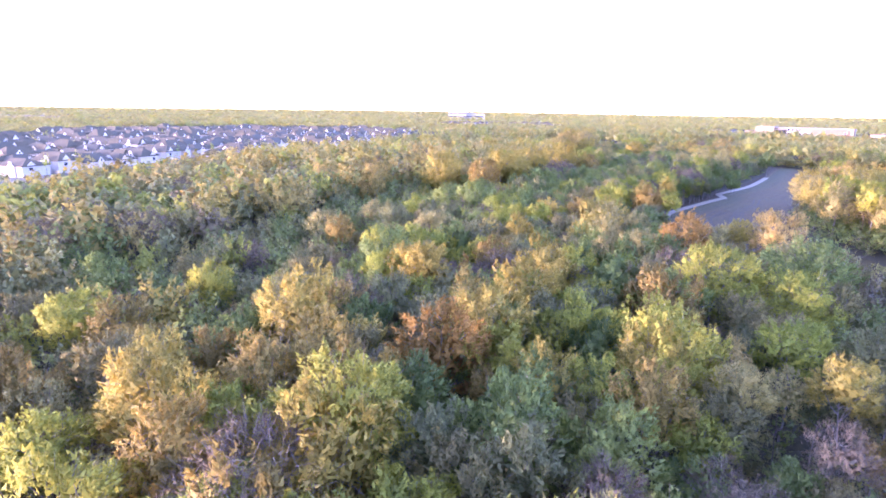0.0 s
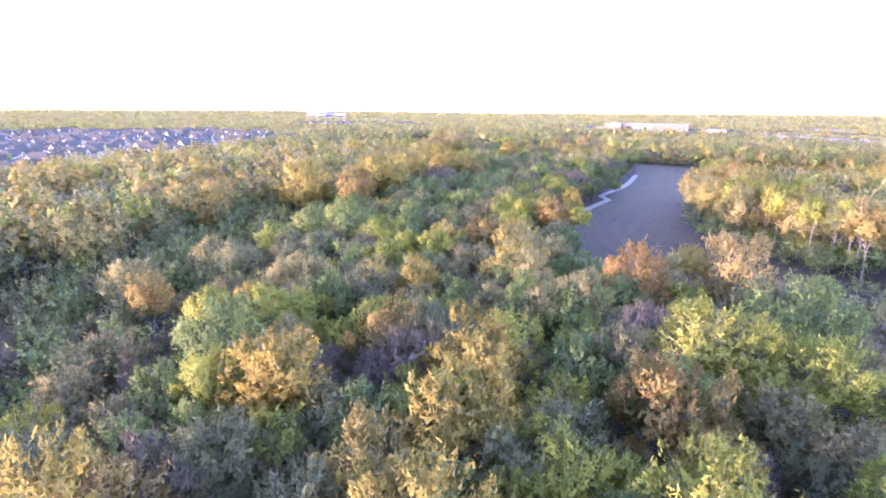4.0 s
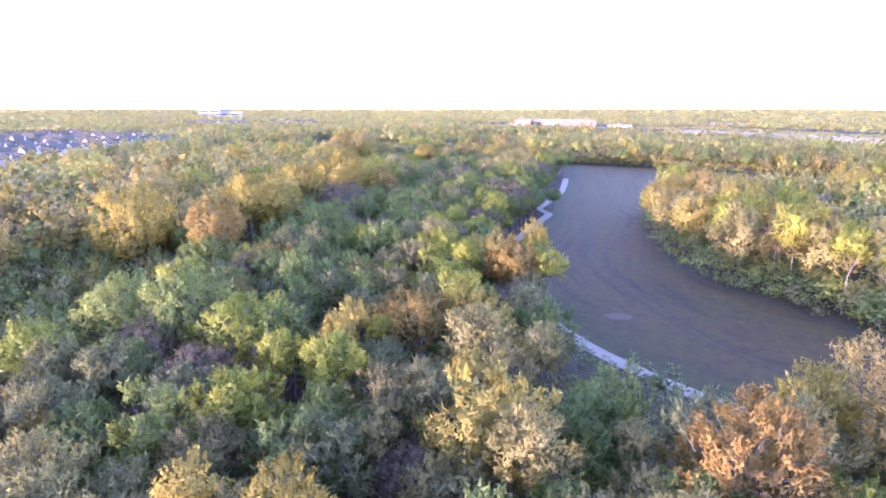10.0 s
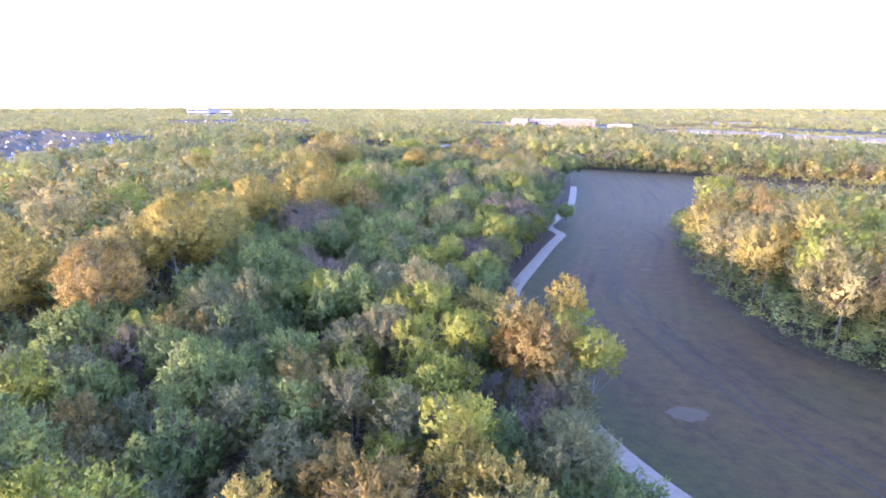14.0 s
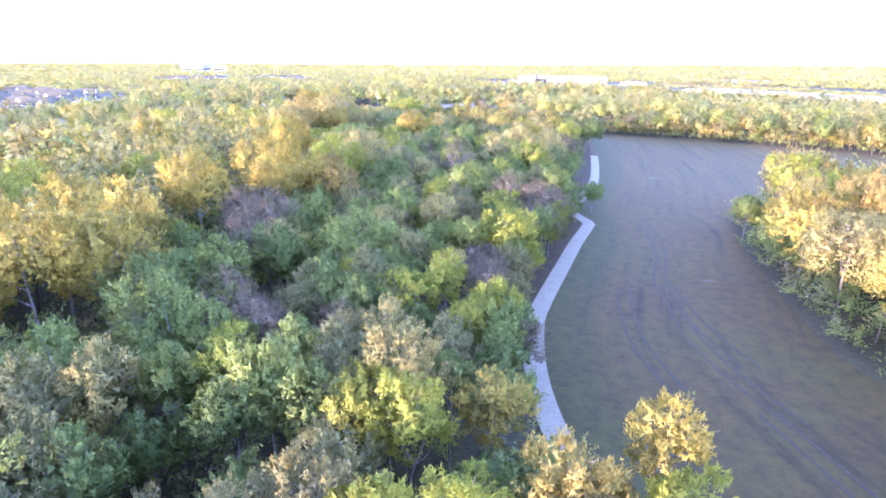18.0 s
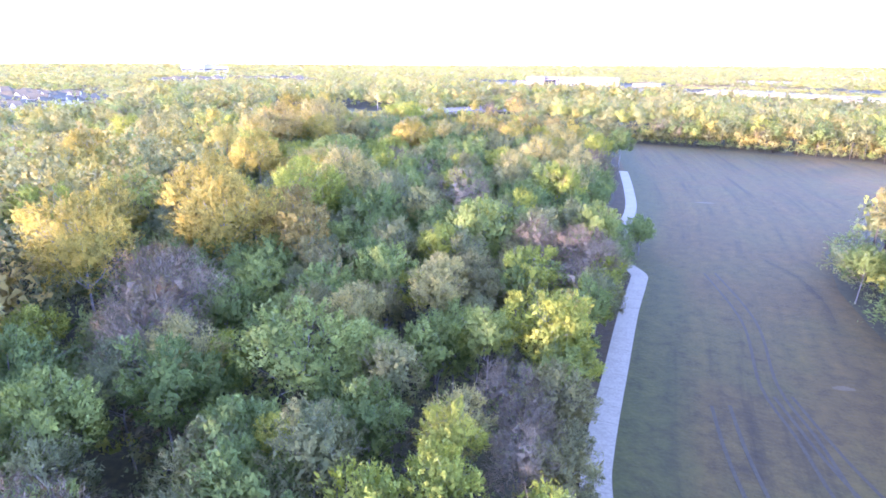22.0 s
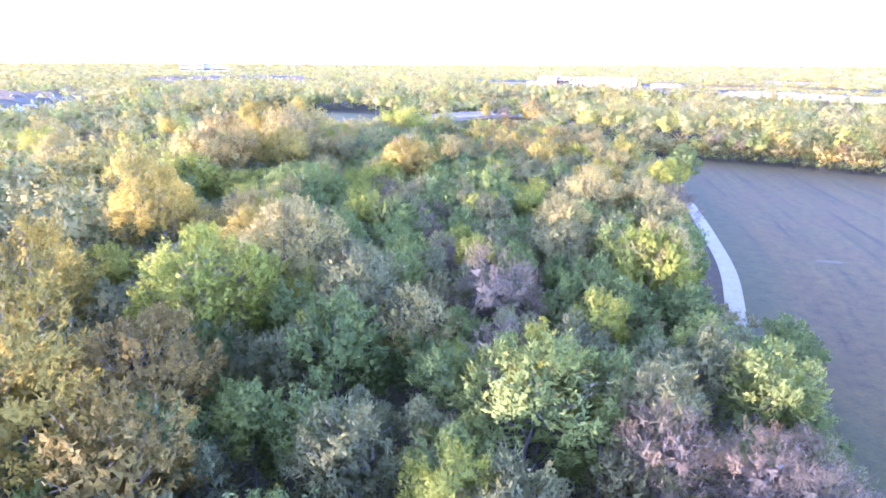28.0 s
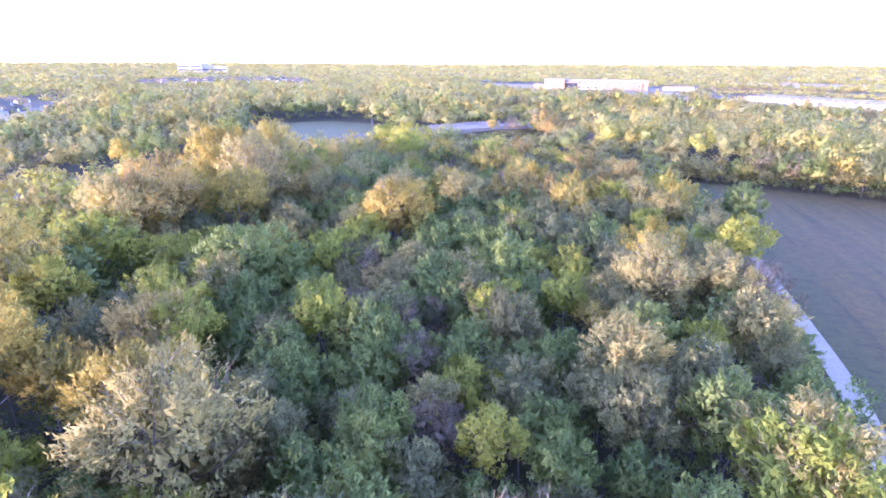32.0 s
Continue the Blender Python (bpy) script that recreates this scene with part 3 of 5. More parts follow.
def zone_of(x, y):
    v, u = x * RIGHT[0] + y * RIGHT[1], x * AHEAD[0] + y * AHEAD[1]
    z = np.full(len(x), ZONES.index("far"))
    z[u < 420] = ZONES.index("north")
    z[(v < -48) & (u < 420)] = ZONES.index("ridge")
    z[(v >= -58) & (u > 96) & (u < 345) & (x < -40)] = ZONES.index("middle")
    z[(u <= 96) & (v > -75)] = ZONES.index("south")
    z[(u <= 96) & (v > 3) & (y < 112)] = ZONES.index("southeast")
    z[(v < -75) & (u < 190)] = ZONES.index("west")
    z[(v < -42) & (v > -82) & (u > 50) & (u < 175)] = ZONES.index("hollow")
    z[(x > -46) & (y > 130) & (y < 330)] = ZONES.index("east")
    return z


def hue_of(rng, kinds):
    """A leaf colour for each tree from its kind's range."""
    r = rng.random(len(kinds))
    out = np.zeros((len(kinds), 3))
    for k, name in enumerate(KINDS):
        m = kinds == k
        at = [s[0] for s in HUES[name]]
        for c in range(3):
            out[m, c] = np.interp(r[m], at, [s[1][c] for s in HUES[name]])
    return out


def open_ground(x, y, margin=1.5):
    """Where nothing may grow: field, trail, road, meadow, houses."""
    left = (x < np.interp(y, [p[1] for p in TRAIL], [p[0] for p in TRAIL])) & (y > 130) & (y < 337)      # the wood's side of the trail
    shut = (inside(x, y, FIELD) & ~left) | inside(x, y, MEADOW) | inside(x, y, CLEAR) | inside(x, y, FAR_ESTATE)
    shut |= far_from(x, y, TRAIL) < TRAIL_WIDTH / 2 + margin + np.where(y < 147, 9.0, np.where(y < 166, 3.0, np.where(y > 259, 3.4, 0.6))) * (margin > 1)
    shut |= (far_from(x, y, FIELD[25:] + FIELD[:1]) < 5.0) & (margin > 1) & (y < 292) & (x > -46)
    shut |= far_from(x, y, ROAD) < 13.5
    shut |= far_from(x, y, [(-30, 850), (190, 610)]) < 55
    for poly in (SCHOOL_GROUND, *PALE_FIELDS.values()):
        shut |= inside(x, y, poly)
    return shut


def scatter(rng, x0, x1, y0, y1, step, jitter=0.42):
    gx, gy = np.meshgrid(np.arange(x0, x1, step), np.arange(y0, y1, step * 0.87))
    gx = gx + (np.arange(gx.shape[0]) % 2)[:, None] * step / 2
    return (gx + rng.uniform(-jitter, jitter, gx.shape) * step).ravel(), (gy + rng.uniform(-jitter, jitter, gy.shape) * step).ravel()


SPINE = [(-26, 30), (-62, 110), (-84, 180), (-112, 250), (-130, 300), (-142, 335)]   # the stretch of wood that is built tree by tree
TALL = {"green": 11.8, "sage": 11.8, "lime": 12.8, "golden": 13.6, "amber": 13.2, "orange": 13.2, "cream": 12.9, "bare": 11.4, "olive": 11.8, "tan": 12.9}
WIDE = {"green": 3.2, "sage": 3.05, "lime": 3.25, "golden": 3.4, "amber": 3.6, "orange": 3.4, "cream": 3.1, "bare": 3.2, "olive": 3.2, "tan": 3.2}
planted = []


def grove(kind, trees, lift=1.13):
    """Trees that stand out: (x, y, crown radius) and, where it differs, the height."""
    rng = np.random.default_rng(len(trees) + len(planted))
    spots = np.array([t[:2] for t in trees])
    clear = far_from(spots[:, 0], spots[:, 1], TRAIL)
    ridge = (spots[:, 0] * RIGHT[0] + spots[:, 1] * RIGHT[1] < -48) & (spots[:, 1] > 120)
    wrong = inside(spots[:, 0], spots[:, 1], FIELD) & (spots[:, 0] > np.interp(spots[:, 1], [p[1] for p in TRAIL], [p[0] for p in TRAIL]))
    for (px, py, r, *given), off, out, high in zip(trees, clear, wrong, ridge):
        if off > (1.7 if given else 0.8 * r + 1.5 if py > 147 else r + 4.0) and not out:
            k = min(1.2, max(0.75, (r / 3.0) ** 0.3))
            plant(kind, px, py, r * 1.06, given[0] if given else TALL[kind] * lift * k * (1.12 if high else 1.0), float(rng.uniform(0, 360)), int(rng.integers(3)))
            planted.append((px, py, r * (0.6 if kind in ("bare", "cream") else 1.0)))


def fill(kind, trees):
    """Further trees, where they don't crowd those that stand."""
    for tx, ty, r, *given in trees:
        if tx < -46 or ty < 130:
            tx, ty = tx + 1.4, ty - 3.7
        if kind in ("lime", "golden") and tx < -42 and ty < 26:      # the first trees on the western side are green
            kind = "olive"
        if all(math.hypot(tx - a, ty - b) > 0.62 * (r + c) for a, b, c in planted):
            grove(kind, [(tx, ty, r, *given)], 1.0)


# trees that stand out along the flight
grove("golden", [(-50.5, 97, 4.3, 15.6), (-41.2, 65.5, 4, 15.2), (-28.2, 107.2, 2.6, 15), (-120.5, 206.5, 6, 19.5), (-118.5, 167.5, 5.5, 16), (-127.1, 139.8, 5.2, 17.6), (-48.8, 17, 2.3), (-4.6, 52.8, 2.4), (-48.3, 30.8, 3.5), (-51.2, 52.6, 3.4), (-58, 83.3, 2.6), (-72.4, 68.8, 1.7), (-38.4, 62.4, 2.6), (-65.1, 83.8, 1.9), (-68.6, 107.3, 2), (-70.1, 113.2, 1.8), (-122.9, 134, 5.9), (-116.6, 156.4, 5), (-60.1, 120.4, 2.1), (-114.8, 162.2, 4.4), (-126.6, 190.4, 4.9)])
grove("golden", [(-121.2, 174, 3.7), (-128.5, 213.3, 6), (-144.9, 243.9, 4.7), (-139.8, 245.9, 2.6), (-136.1, 301, 5), (-111.8, 321.7, 3.1), (-162.3, 295.4, 4.5), (-169.2, 292.6, 3.6)])
grove("orange", [(-33.6, 96.3, 4.5, 16.6)])
grove("lime", [(-22.7, 78.3, 5.6, 16.2), (-56.7, 73.2, 2.7, 12.4), (-81.1, 108.7, 5, 14.4), (-61.4, 124.4, 2.4, 14.4), (-66, 140.6, 2, 14.6), (-73.3, 172.9, 2.6, 12.2), (-77.6, 197.8, 3.6, 13.2), (-93, 229.2, 3.4, 13.4), (-86.4, 254.8, 4.4, 15.6), (-124.7, 229.4, 5.6, 18.2), (-10, 62, 3.2, 13.4), (-13.6, 79.8, 4.6, 14.6), (-29.7, 22.7, 4.9), (-40.7, 6.9, 2.7), (-68.3, 31.6, 2.7), (-65.7, 15, 2.8), (-54.1, 69.5, 2.6), (-57.4, 50.9, 2.8), (-66.4, 102.6, 2.8), (-72.8, 63.2, 2.5), (-66.8, 113.1, 1.6), (-72.5, 103.5, 2.2)])
grove("lime", [(-79.5, 173.7, 2.1), (-76.2, 153.3, 1.5), (-72.7, 149.6, 2.6), (-74.3, 166.6, 1.5), (-80.5, 178, 2), (-90.9, 175, 1.4), (-94.8, 214.4, 2.3), (-89.8, 238.8, 2.3), (-127.8, 265.9, 3), (-137.2, 256.9, 3.1), (-105.6, 279.9, 2.2), (-105.6, 251.9, 2.3), (-164.2, 366.6, 6), (-85.2, 307.7, 3.6)])
grove("cream", [(-124.4, 243, 5.4, 18.2), (-47, 94.6, 2.5, 14.6), (-72.6, 80, 3.2, 13.2), (-56.1, 113, 3.5, 14.2), (-89.3, 198.6, 2.6, 14.2), (-94.8, 192.4, 2.6, 13.4), (-96.8, 287, 4.6, 16.4), (-98.2, 266, 3.2, 15.6), (-85.8, 257, 3.6, 15.6), (-10.9, 47.1, 2.3), (-51.5, 74, 1.9), (-37.6, 87.5, 3.1), (-41, 82.5, 2.3), (-60.2, 62.1, 2), (-50, 113.2, 1.9), (-144.5, 158.9, 4.9), (-89.1, 291.8, 3)])
grove("amber", [(-33.3, 12.2, 3.2), (-63.6, 115.8, 3.2, 14.2), (-38.9, 47.4, 4, 14.8), (-15, 40.2, 2.8, 14.4), (-118, 216.6, 4.6, 16), (-39.5, 22.6, 4.6, 15), (-42.5, 28, 4, 14.6), (-134.5, 116.2, 4.6, 16.4), (-82.4, 62.5, 2.5), (-109, 137.1, 4.5), (-111.4, 208.6, 3.6)])
grove("bare", [(-29.7, 80.6, 3.8, 14), (-79.3, 188, 2.6, 10.8), (-77.8, 215, 4.2, 10.6), (-113.6, 189.4, 5.6, 15.2), (-100.3, 242.6, 4.2, 14.8), (-84, 294.6, 4, 13), (-28, 14.1, 5.1), (-3.3, 44.5, 2.4), (-12.9, 29.3, 2.6), (-55.2, 60.9, 1.9), (-47.5, 63.8, 3.5), (-37.8, 69.4, 2.2), (-48.5, 60.2, 2.2), (-57.9, 130.4, 1.5), (-92.3, 160.4, 2.6), (-109.3, 182.1, 4), (-76, 178.5, 2.2), (-84.2, 222.4, 3.1), (-76.2, 220.8, 2.6), (-79.1, 222.5, 2.8), (-115.7, 263, 2.2)])
grove("green", [(-95.4, 184.4, 5, 14.2), (-105.7, 132, 4.6, 13.2), (-112.4, 203.4, 3.6, 12.6), (-97.4, 203.8, 3.2, 13.6), (-93, 225.2, 5, 14.6), (-15.5, 92.5, 6), (-83.5, 23.9, 3.1), (-20.9, 30, 4.1), (-52.2, 82.3, 2.5), (-64.8, 58, 4.7), (-90.3, 110.9, 4.8), (-85.2, 126.3, 3.6), (-99.3, 155.7, 4), (-93.1, 130.5, 2.7), (-84.3, 150.8, 3.5), (-70.6, 163.7, 1.7), (-84.9, 166.6, 2.7), (-92.5, 149.5, 2.3), (-80.1, 150, 2.4), (-105.4, 170.7, 3.1), (-69.3, 155.6, 1.4), (-84.9, 146.7, 2.5)])
grove("green", [(-72.8, 157.5, 1.8), (-82.6, 193.7, 2.3), (-108.6, 196.9, 2.5), (-73.7, 200.1, 2.1), (-102.3, 177.1, 3), (-91.1, 187, 2.2), (-109.2, 227, 4), (-110, 217, 2.2), (-99.5, 226, 2.3), (-117.9, 232.5, 2.4), (-113.6, 248.3, 2.6), (-77.3, 232.9, 3), (-81.7, 239.2, 2.3), (-119.9, 279.1, 3.3), (-114.2, 251.6, 2.6), (-145.8, 276.4, 5.7), (-113.8, 286.6, 3.9), (-100.7, 251.8, 2.3), (-111.3, 243.7, 2.7), (-90.1, 261.6, 3.1)])
grove("sage", [(-102, 215.8, 3.3, 13), (-75.2, 211, 2.4, 10.8), (-23.8, 25.1, 3), (-87.6, 80.2, 3.4), (-98.5, 142.8, 3.2), (-87.7, 173.9, 2.8), (-87.9, 185.3, 2.3), (-111.7, 236.6, 4.9), (-74.4, 185.9, 1.9), (-108.4, 205.7, 2.5), (-85.3, 227.3, 3), (-80.7, 235.3, 2.6), (-96.7, 259.8, 3.2), (-120.3, 248.3, 2.3), (-91.7, 268.3, 2.9)])
grove("olive", [(-38.2, 31.2, 3.1), (-72.4, 127.8, 2.7), (-74.9, 141.2, 3), (-83.2, 160.8, 2.2), (-100, 193.4, 2.2), (-109.6, 271.3, 3.4)])
grove("tan", [(-22.3, 108.2, 4.6, 17.4), (-141.0, 121.3, 4.4, 16.0), (-150.2, 108.0, 4.6, 15.6), (-139.7, 255.0, 4.6, 15.5), (-137.4, 304.0, 4.6, 17.4)])

grove("lime", [(-181.0, 405.0, 6.5, 15.5), (-196.0, 418.0, 5.5, 13.5), (-213.9, 320.3, 3.4, 15.0)])
grove("tan", [(-152.0, 497.0, 6.5, 13.5), (-145.0, 481.0, 5.5, 11.5)])
grove("golden", [(-172.5, 479.0, 2.6, 11.0)])
grove("bare", [(-165.0, 485.0, 3.6, 11.0)])
# the trees between them
fill("lime", [(-50.2, 8.1, 2.4), (-69.1, 11.8, 2.6), (-66.2, 16.2, 3.6), (-79.6, 17.5, 2.8), (-51.6, 17.8, 1.6), (-30.8, 24, 4.8), (-84.4, 39.1, 2.6), (-60, 42.3, 2.2), (-41.9, 42.6, 2.3), (-32.3, 47.6, 1.9), (-28.8, 47.8, 1.8), (-61.1, 54.3, 3.6), (-36.2, 64.6, 1.8), (-32.6, 69, 1.9), (-83.2, 70.2, 2.1), (-13.5, 71.3, 3.2), (-18.9, 75.1, 3.4), (-81.2, 75.5, 2.8), (-87.2, 80.9, 2.4), (-3.8, 81.3, 2.4), (-18.1, 82.7, 3.5), (-21.1, 87.5, 4.4), (-70.8, 93.4, 2.9), (-68, 97, 1.8), (-48.7, 102.1, 2.1), (-77.4, 109.4, 2.1), (-69.6, 109.7, 3.3), (-85.4, 113.8, 2.8), (-75.8, 119.9, 2)])
fill("lime", [(-63.5, 131.8, 2.3), (-70.5, 133.7, 2.3), (-76.3, 137.2, 2), (-69.1, 148.3, 2.1), (-55.5, 151.5, 1.8), (-75, 155, 3), (-76.2, 172.5, 2), (-152.5, 180.7, 5.6), (-83.1, 181, 1.8), (-160.9, 190.3, 5.6), (-83, 200.2, 1.9), (-151.4, 207, 4.5), (-10.9, 212, 5.6), (-100.9, 233.7, 1.8), (-42.4, 237.7, 5.5, 21.5), (-136.8, 242.1, 2.8), (-84.6, 262.5, 3.5), (-160.7, 263.6, 3.4), (-145.8, 265.3, 4.4), (-167.7, 275.7, 5.6), (-113.5, 278.9, 3.2), (-92.4, 280.4, 2.1), (-139.4, 287.2, 4), (-106.6, 291.5, 2.6), (-231.9, 294.6, 5.6), (-108.4, 297, 2.6), (-184.3, 308.9, 4.6), (-81.9, 319.5, 3.6), (-181.3, 413.7, 5.6)])
fill("golden", [(-55.3, 19, 3.8), (-56.6, 36.9, 3.2), (-62.8, 44.4, 3), (-70.6, 49.1, 2.8), (-44.1, 50.3, 3.5), (-54.3, 52.4, 4.8), (-3.3, 61.3, 2.8), (-28.1, 65.1, 1.6), (-42, 68.3, 3.9), (-47.8, 72.5, 4.3), (-56.5, 74.2, 2.7), (-76.2, 75.6, 2), (-72.1, 76.7, 2.2), (-62.6, 90.2, 2.6), (-66.9, 94.5, 2.9), (-72.8, 95.3, 2.1), (-53.1, 99.5, 4.3, 17.4), (-14, 109.7, 3.7), (-61.3, 111.6, 2), (-28.2, 112, 2.4, 18.6), (-86.2, 117.5, 2.5), (-64.7, 120.8, 2.2), (-73.5, 130.8, 2), (-57.7, 141.8, 2.4), (-74.2, 143.7, 1.8)])
fill("golden", [(-132.4, 148.6, 5.4), (-57.2, 155, 2), (-123.4, 157.1, 4.6), (-58.9, 158.8, 2.1), (-128.9, 171.2, 4.8), (-134.1, 178.9, 5.6), (-31.3, 192.4, 4.1), (-144.6, 211.9, 3.9), (-37.4, 214.9, 5.4), (-21.2, 218.3, 5.6), (-131.6, 223.2, 5.6), (-141, 227.4, 5.6), (-24.8, 228.4, 5.6), (-189.8, 244.9, 5.6), (-133.2, 250.4, 4.6), (-155.7, 254.3, 2.9), (-167.2, 264, 5.6), (15.5, 265.2, 5.6), (-98.2, 271.1, 3.1), (-145.8, 276.1, 4.2), (-103.6, 281.7, 1.6), (-94.6, 291.7, 5.2), (-98.4, 302.4, 4.5), (-113.1, 337.7, 3.5), (-236, 338.4, 3.1)])
fill("bare", [(-31.1, 16.4, 4.8), (-116.7, 27.1, 5.6), (-129.1, 38.2, 5.6), (-116.7, 45.5, 5.1), (-85.5, 51.5, 2.3), (-89.8, 51.9, 2.3), (-52.7, 67.8, 2.4), (-159.6, 70.6, 5.5), (-41.2, 77.4, 2.1), (-30.5, 90.1, 3.5), (-13.1, 97.1, 3.7), (-57.8, 120.5, 3.1), (-81, 136.1, 2.1), (-58.9, 139, 2.1), (-168.8, 140.2, 4.7), (-99.1, 167.8, 3.6), (-87.2, 168.4, 2)])
fill("bare", [(-103.1, 177.3, 3), (-180.6, 187.4, 5.4), (-78.2, 187.8, 2.3), (-118.7, 194.6, 3.3), (-125.3, 201.5, 3.5), (-112.6, 208, 1.6), (-78.9, 214.2, 3.4), (-104, 219, 3.2), (-107.9, 228.3, 3.3), (-77.1, 229.6, 2.6), (-156.2, 239.1, 3.8), (-102.2, 244.4, 5.5), (-90.9, 257.6, 2.3), (-112.3, 258.5, 2.6), (-111.1, 272.9, 1.8), (-121, 275, 3.2), (-134.6, 288.1, 3.6), (-81.4, 300.4, 4.4)])
fill("cream", [(-14.9, 33.9, 2.1), (-69.3, 37.6, 2.5), (-10.1, 57.1, 2), (-95.5, 70.9, 3.1), (-76.3, 81, 3.4), (-57.1, 82.9, 2.6), (-78.1, 86.4, 3.2), (-99.2, 87.3, 2.8), (-48.8, 87.4, 2.6), (-35.4, 89.2, 2.1), (-43.7, 92.6, 3), (-25.1, 92.9, 1.9), (-40.8, 97.7, 2.3), (-60, 99.5, 1.8), (-42, 104.8, 1.9), (-17.5, 108.4, 2.1)])
fill("cream", [(-10.5, 108.4, 2.8), (-51.2, 120.3, 2.2), (-71.6, 158.9, 2.4), (-11.9, 173.2, 4.4), (-24.7, 177.1, 4.3), (-17.1, 181.3, 3.9), (-77.8, 182, 1.9), (-82.4, 184.7, 2.2), (-34.8, 203.4, 5.1), (-92.2, 205.7, 1.9), (-92.9, 210, 2.6), (-84.9, 231.7, 2.9), (-139.5, 261, 5.3), (-213.9, 285.1, 5.6), (-219.3, 327.1, 5.6), (-146.9, 328.5, 5.3), (-162.2, 337, 5.2)])
fill("sage", [(-79.1, 99.6, 3.4), (-90.3, 132.6, 3.1), (-53.4, 146.1, 2.7), (-93.6, 170.9, 2.4), (-76.7, 178.5, 2.1), (-89.3, 181, 2.7), (-96.7, 183.7, 2.1), (-97.7, 196.5, 2.4), (-77.7, 202.3, 2.5), (-87, 204.7, 1.8), (-100.6, 205.4, 2.6), (-73.8, 208.8, 1.6), (-99.6, 213.2, 2.1), (-100.2, 224.7, 2.3), (-113.3, 231.8, 5.2), (-93.5, 233.4, 3.8), (-132.8, 236.8, 5), (-86.2, 236.8, 3.1), (-116.4, 240.9, 5.3), (-81.8, 244.7, 2), (-128.2, 257.8, 2.3), (-96.6, 266.3, 2.9), (-112.7, 311.9, 4.2)])
fill("green", [(-100.3, 28.5, 2.7), (-24.6, 35.4, 2.6), (-35.9, 37, 2.2), (-15.1, 42.9, 4.3), (-6.8, 45.1, 1.7), (-28.9, 74, 2.9), (-69.5, 80.1, 1.9), (-56.5, 87.5, 3.4), (-14.1, 92.6, 4.3), (-85, 109.6, 3.4), (-44.1, 111, 2.9), (-98.7, 112.6, 5.4), (-95.8, 126.9, 3.2), (-107.2, 134.4, 5.4), (-120.2, 135.2, 3.4), (-117.7, 143.9, 3.6), (-103.1, 150.5, 4.4), (-83.4, 152.9, 3.3), (-99.7, 155.6, 2.9), (-92.8, 155.8, 3.4), (-87.1, 160.9, 3.6)])
fill("green", [(-102.5, 161.4, 2), (-109.3, 166.4, 5.1), (-80.8, 170.2, 2.3), (-73.4, 171.7, 2.6), (-87.4, 173.1, 2.6), (-111.6, 175.2, 2.5), (-72.6, 177.2, 1.8), (-117.1, 178.8, 3.6), (-104.4, 193.1, 1.8), (-110.9, 195.9, 3.2), (-104.8, 197.4, 2.2), (-75, 200.1, 2.4), (-117.3, 204.9, 3), (-108.9, 208.9, 2.6), (-108.2, 222.3, 2.9), (-98.1, 222.4, 2.7), (-115, 223, 2.1), (-85.5, 225, 2.3), (-122.4, 228.3, 2.4), (-80.9, 230.6, 1.8), (-72.4, 232.3, 1.6)])
fill("green", [(-77.6, 238.3, 2.5), (-103.1, 239.7, 2.3), (-128.7, 242.5, 2.9), (-86.9, 242.5, 2.2), (-73.7, 247.2, 2.4), (-114.4, 248.1, 2.3), (-106.2, 251.6, 2.2), (-90.5, 251.7, 2.6), (-130.3, 255.6, 2), (-97.3, 258.1, 2.3), (-77.1, 258.9, 1.8), (-103.8, 261.1, 2.8), (-120.7, 262.3, 2.9), (-90.8, 267.9, 2.9), (-123.8, 269.4, 3.8), (-85, 270.2, 3.6), (-104.5, 276, 1.8), (-127.8, 297.1, 3.9), (-118.3, 300.9, 3.9), (-171.9, 307.4, 5.5), (-82.8, 347.7, 4)])
fill("olive", [(-85, 141.9, 2.1), (-94.2, 164.6, 2.1), (-72.2, 165.1, 2.3), (-75, 191.4, 2.4), (-96.9, 202.8, 2.5), (-127.7, 206.1, 2.7), (-87.6, 209.8, 2.5), (-90.7, 214.2, 2.7), (-91, 241.2, 2)])
fill("amber", [(-50.7, 25.9, 2.6), (-42.8, 29.7, 4.2), (-29.3, 40, 1.7), (-16.8, 46.1, 2.8), (-127.6, 111.7, 4.2), (-70.6, 123.7, 2.1), (-79.5, 134, 2.4), (-163.8, 140.1, 4.1), (-74.2, 146.6, 2.5), (-63.2, 149.6, 2.8), (-78, 207, 1.6), (-124.9, 217.2, 5.6), (-75.1, 225.4, 1.6), (-127.2, 227.4, 4.5), (-149.3, 288.9, 3.4)])
fill("orange", [(-62.1, 146.3, 2.6)])

# lower trees round the feet of the two tall orange ones
grove("olive", [(-27.6, 110.6, 3.4, 9.0), (-23.6, 111.6, 3.8, 9.6), (-37.2, 97.6, 3.8, 9.4)])
grove("sage", [(-31.6, 97.0, 3.5, 9.0), (-20.0, 110.4, 3.4, 8.6)])

# the row that stands close along the wood's side of the trail
row = random.Random(8)
at = 172.0
while at < 336:
    bx = float(np.interp(at, [p[1] for p in TRAIL], [p[0] for p in TRAIL]))
    closed = 243 < at < 259
    grove(row.choice(("green", "green", "sage", "olive", "green", "lime", "sage")), [(bx - (row.uniform(2.5, 3.0) if closed else row.uniform(3.2, 4.4) + (3.4 if at > 259 else 0)), at, row.uniform(2.9, 3.4) if closed else row.uniform(2.3, 2.9), row.uniform(6.2, 7.8) if closed else row.uniform(5.6, 7.8) if at > 259 else row.uniform(8.0, 11.0))])
    at += row.uniform(3.6, 5.2)

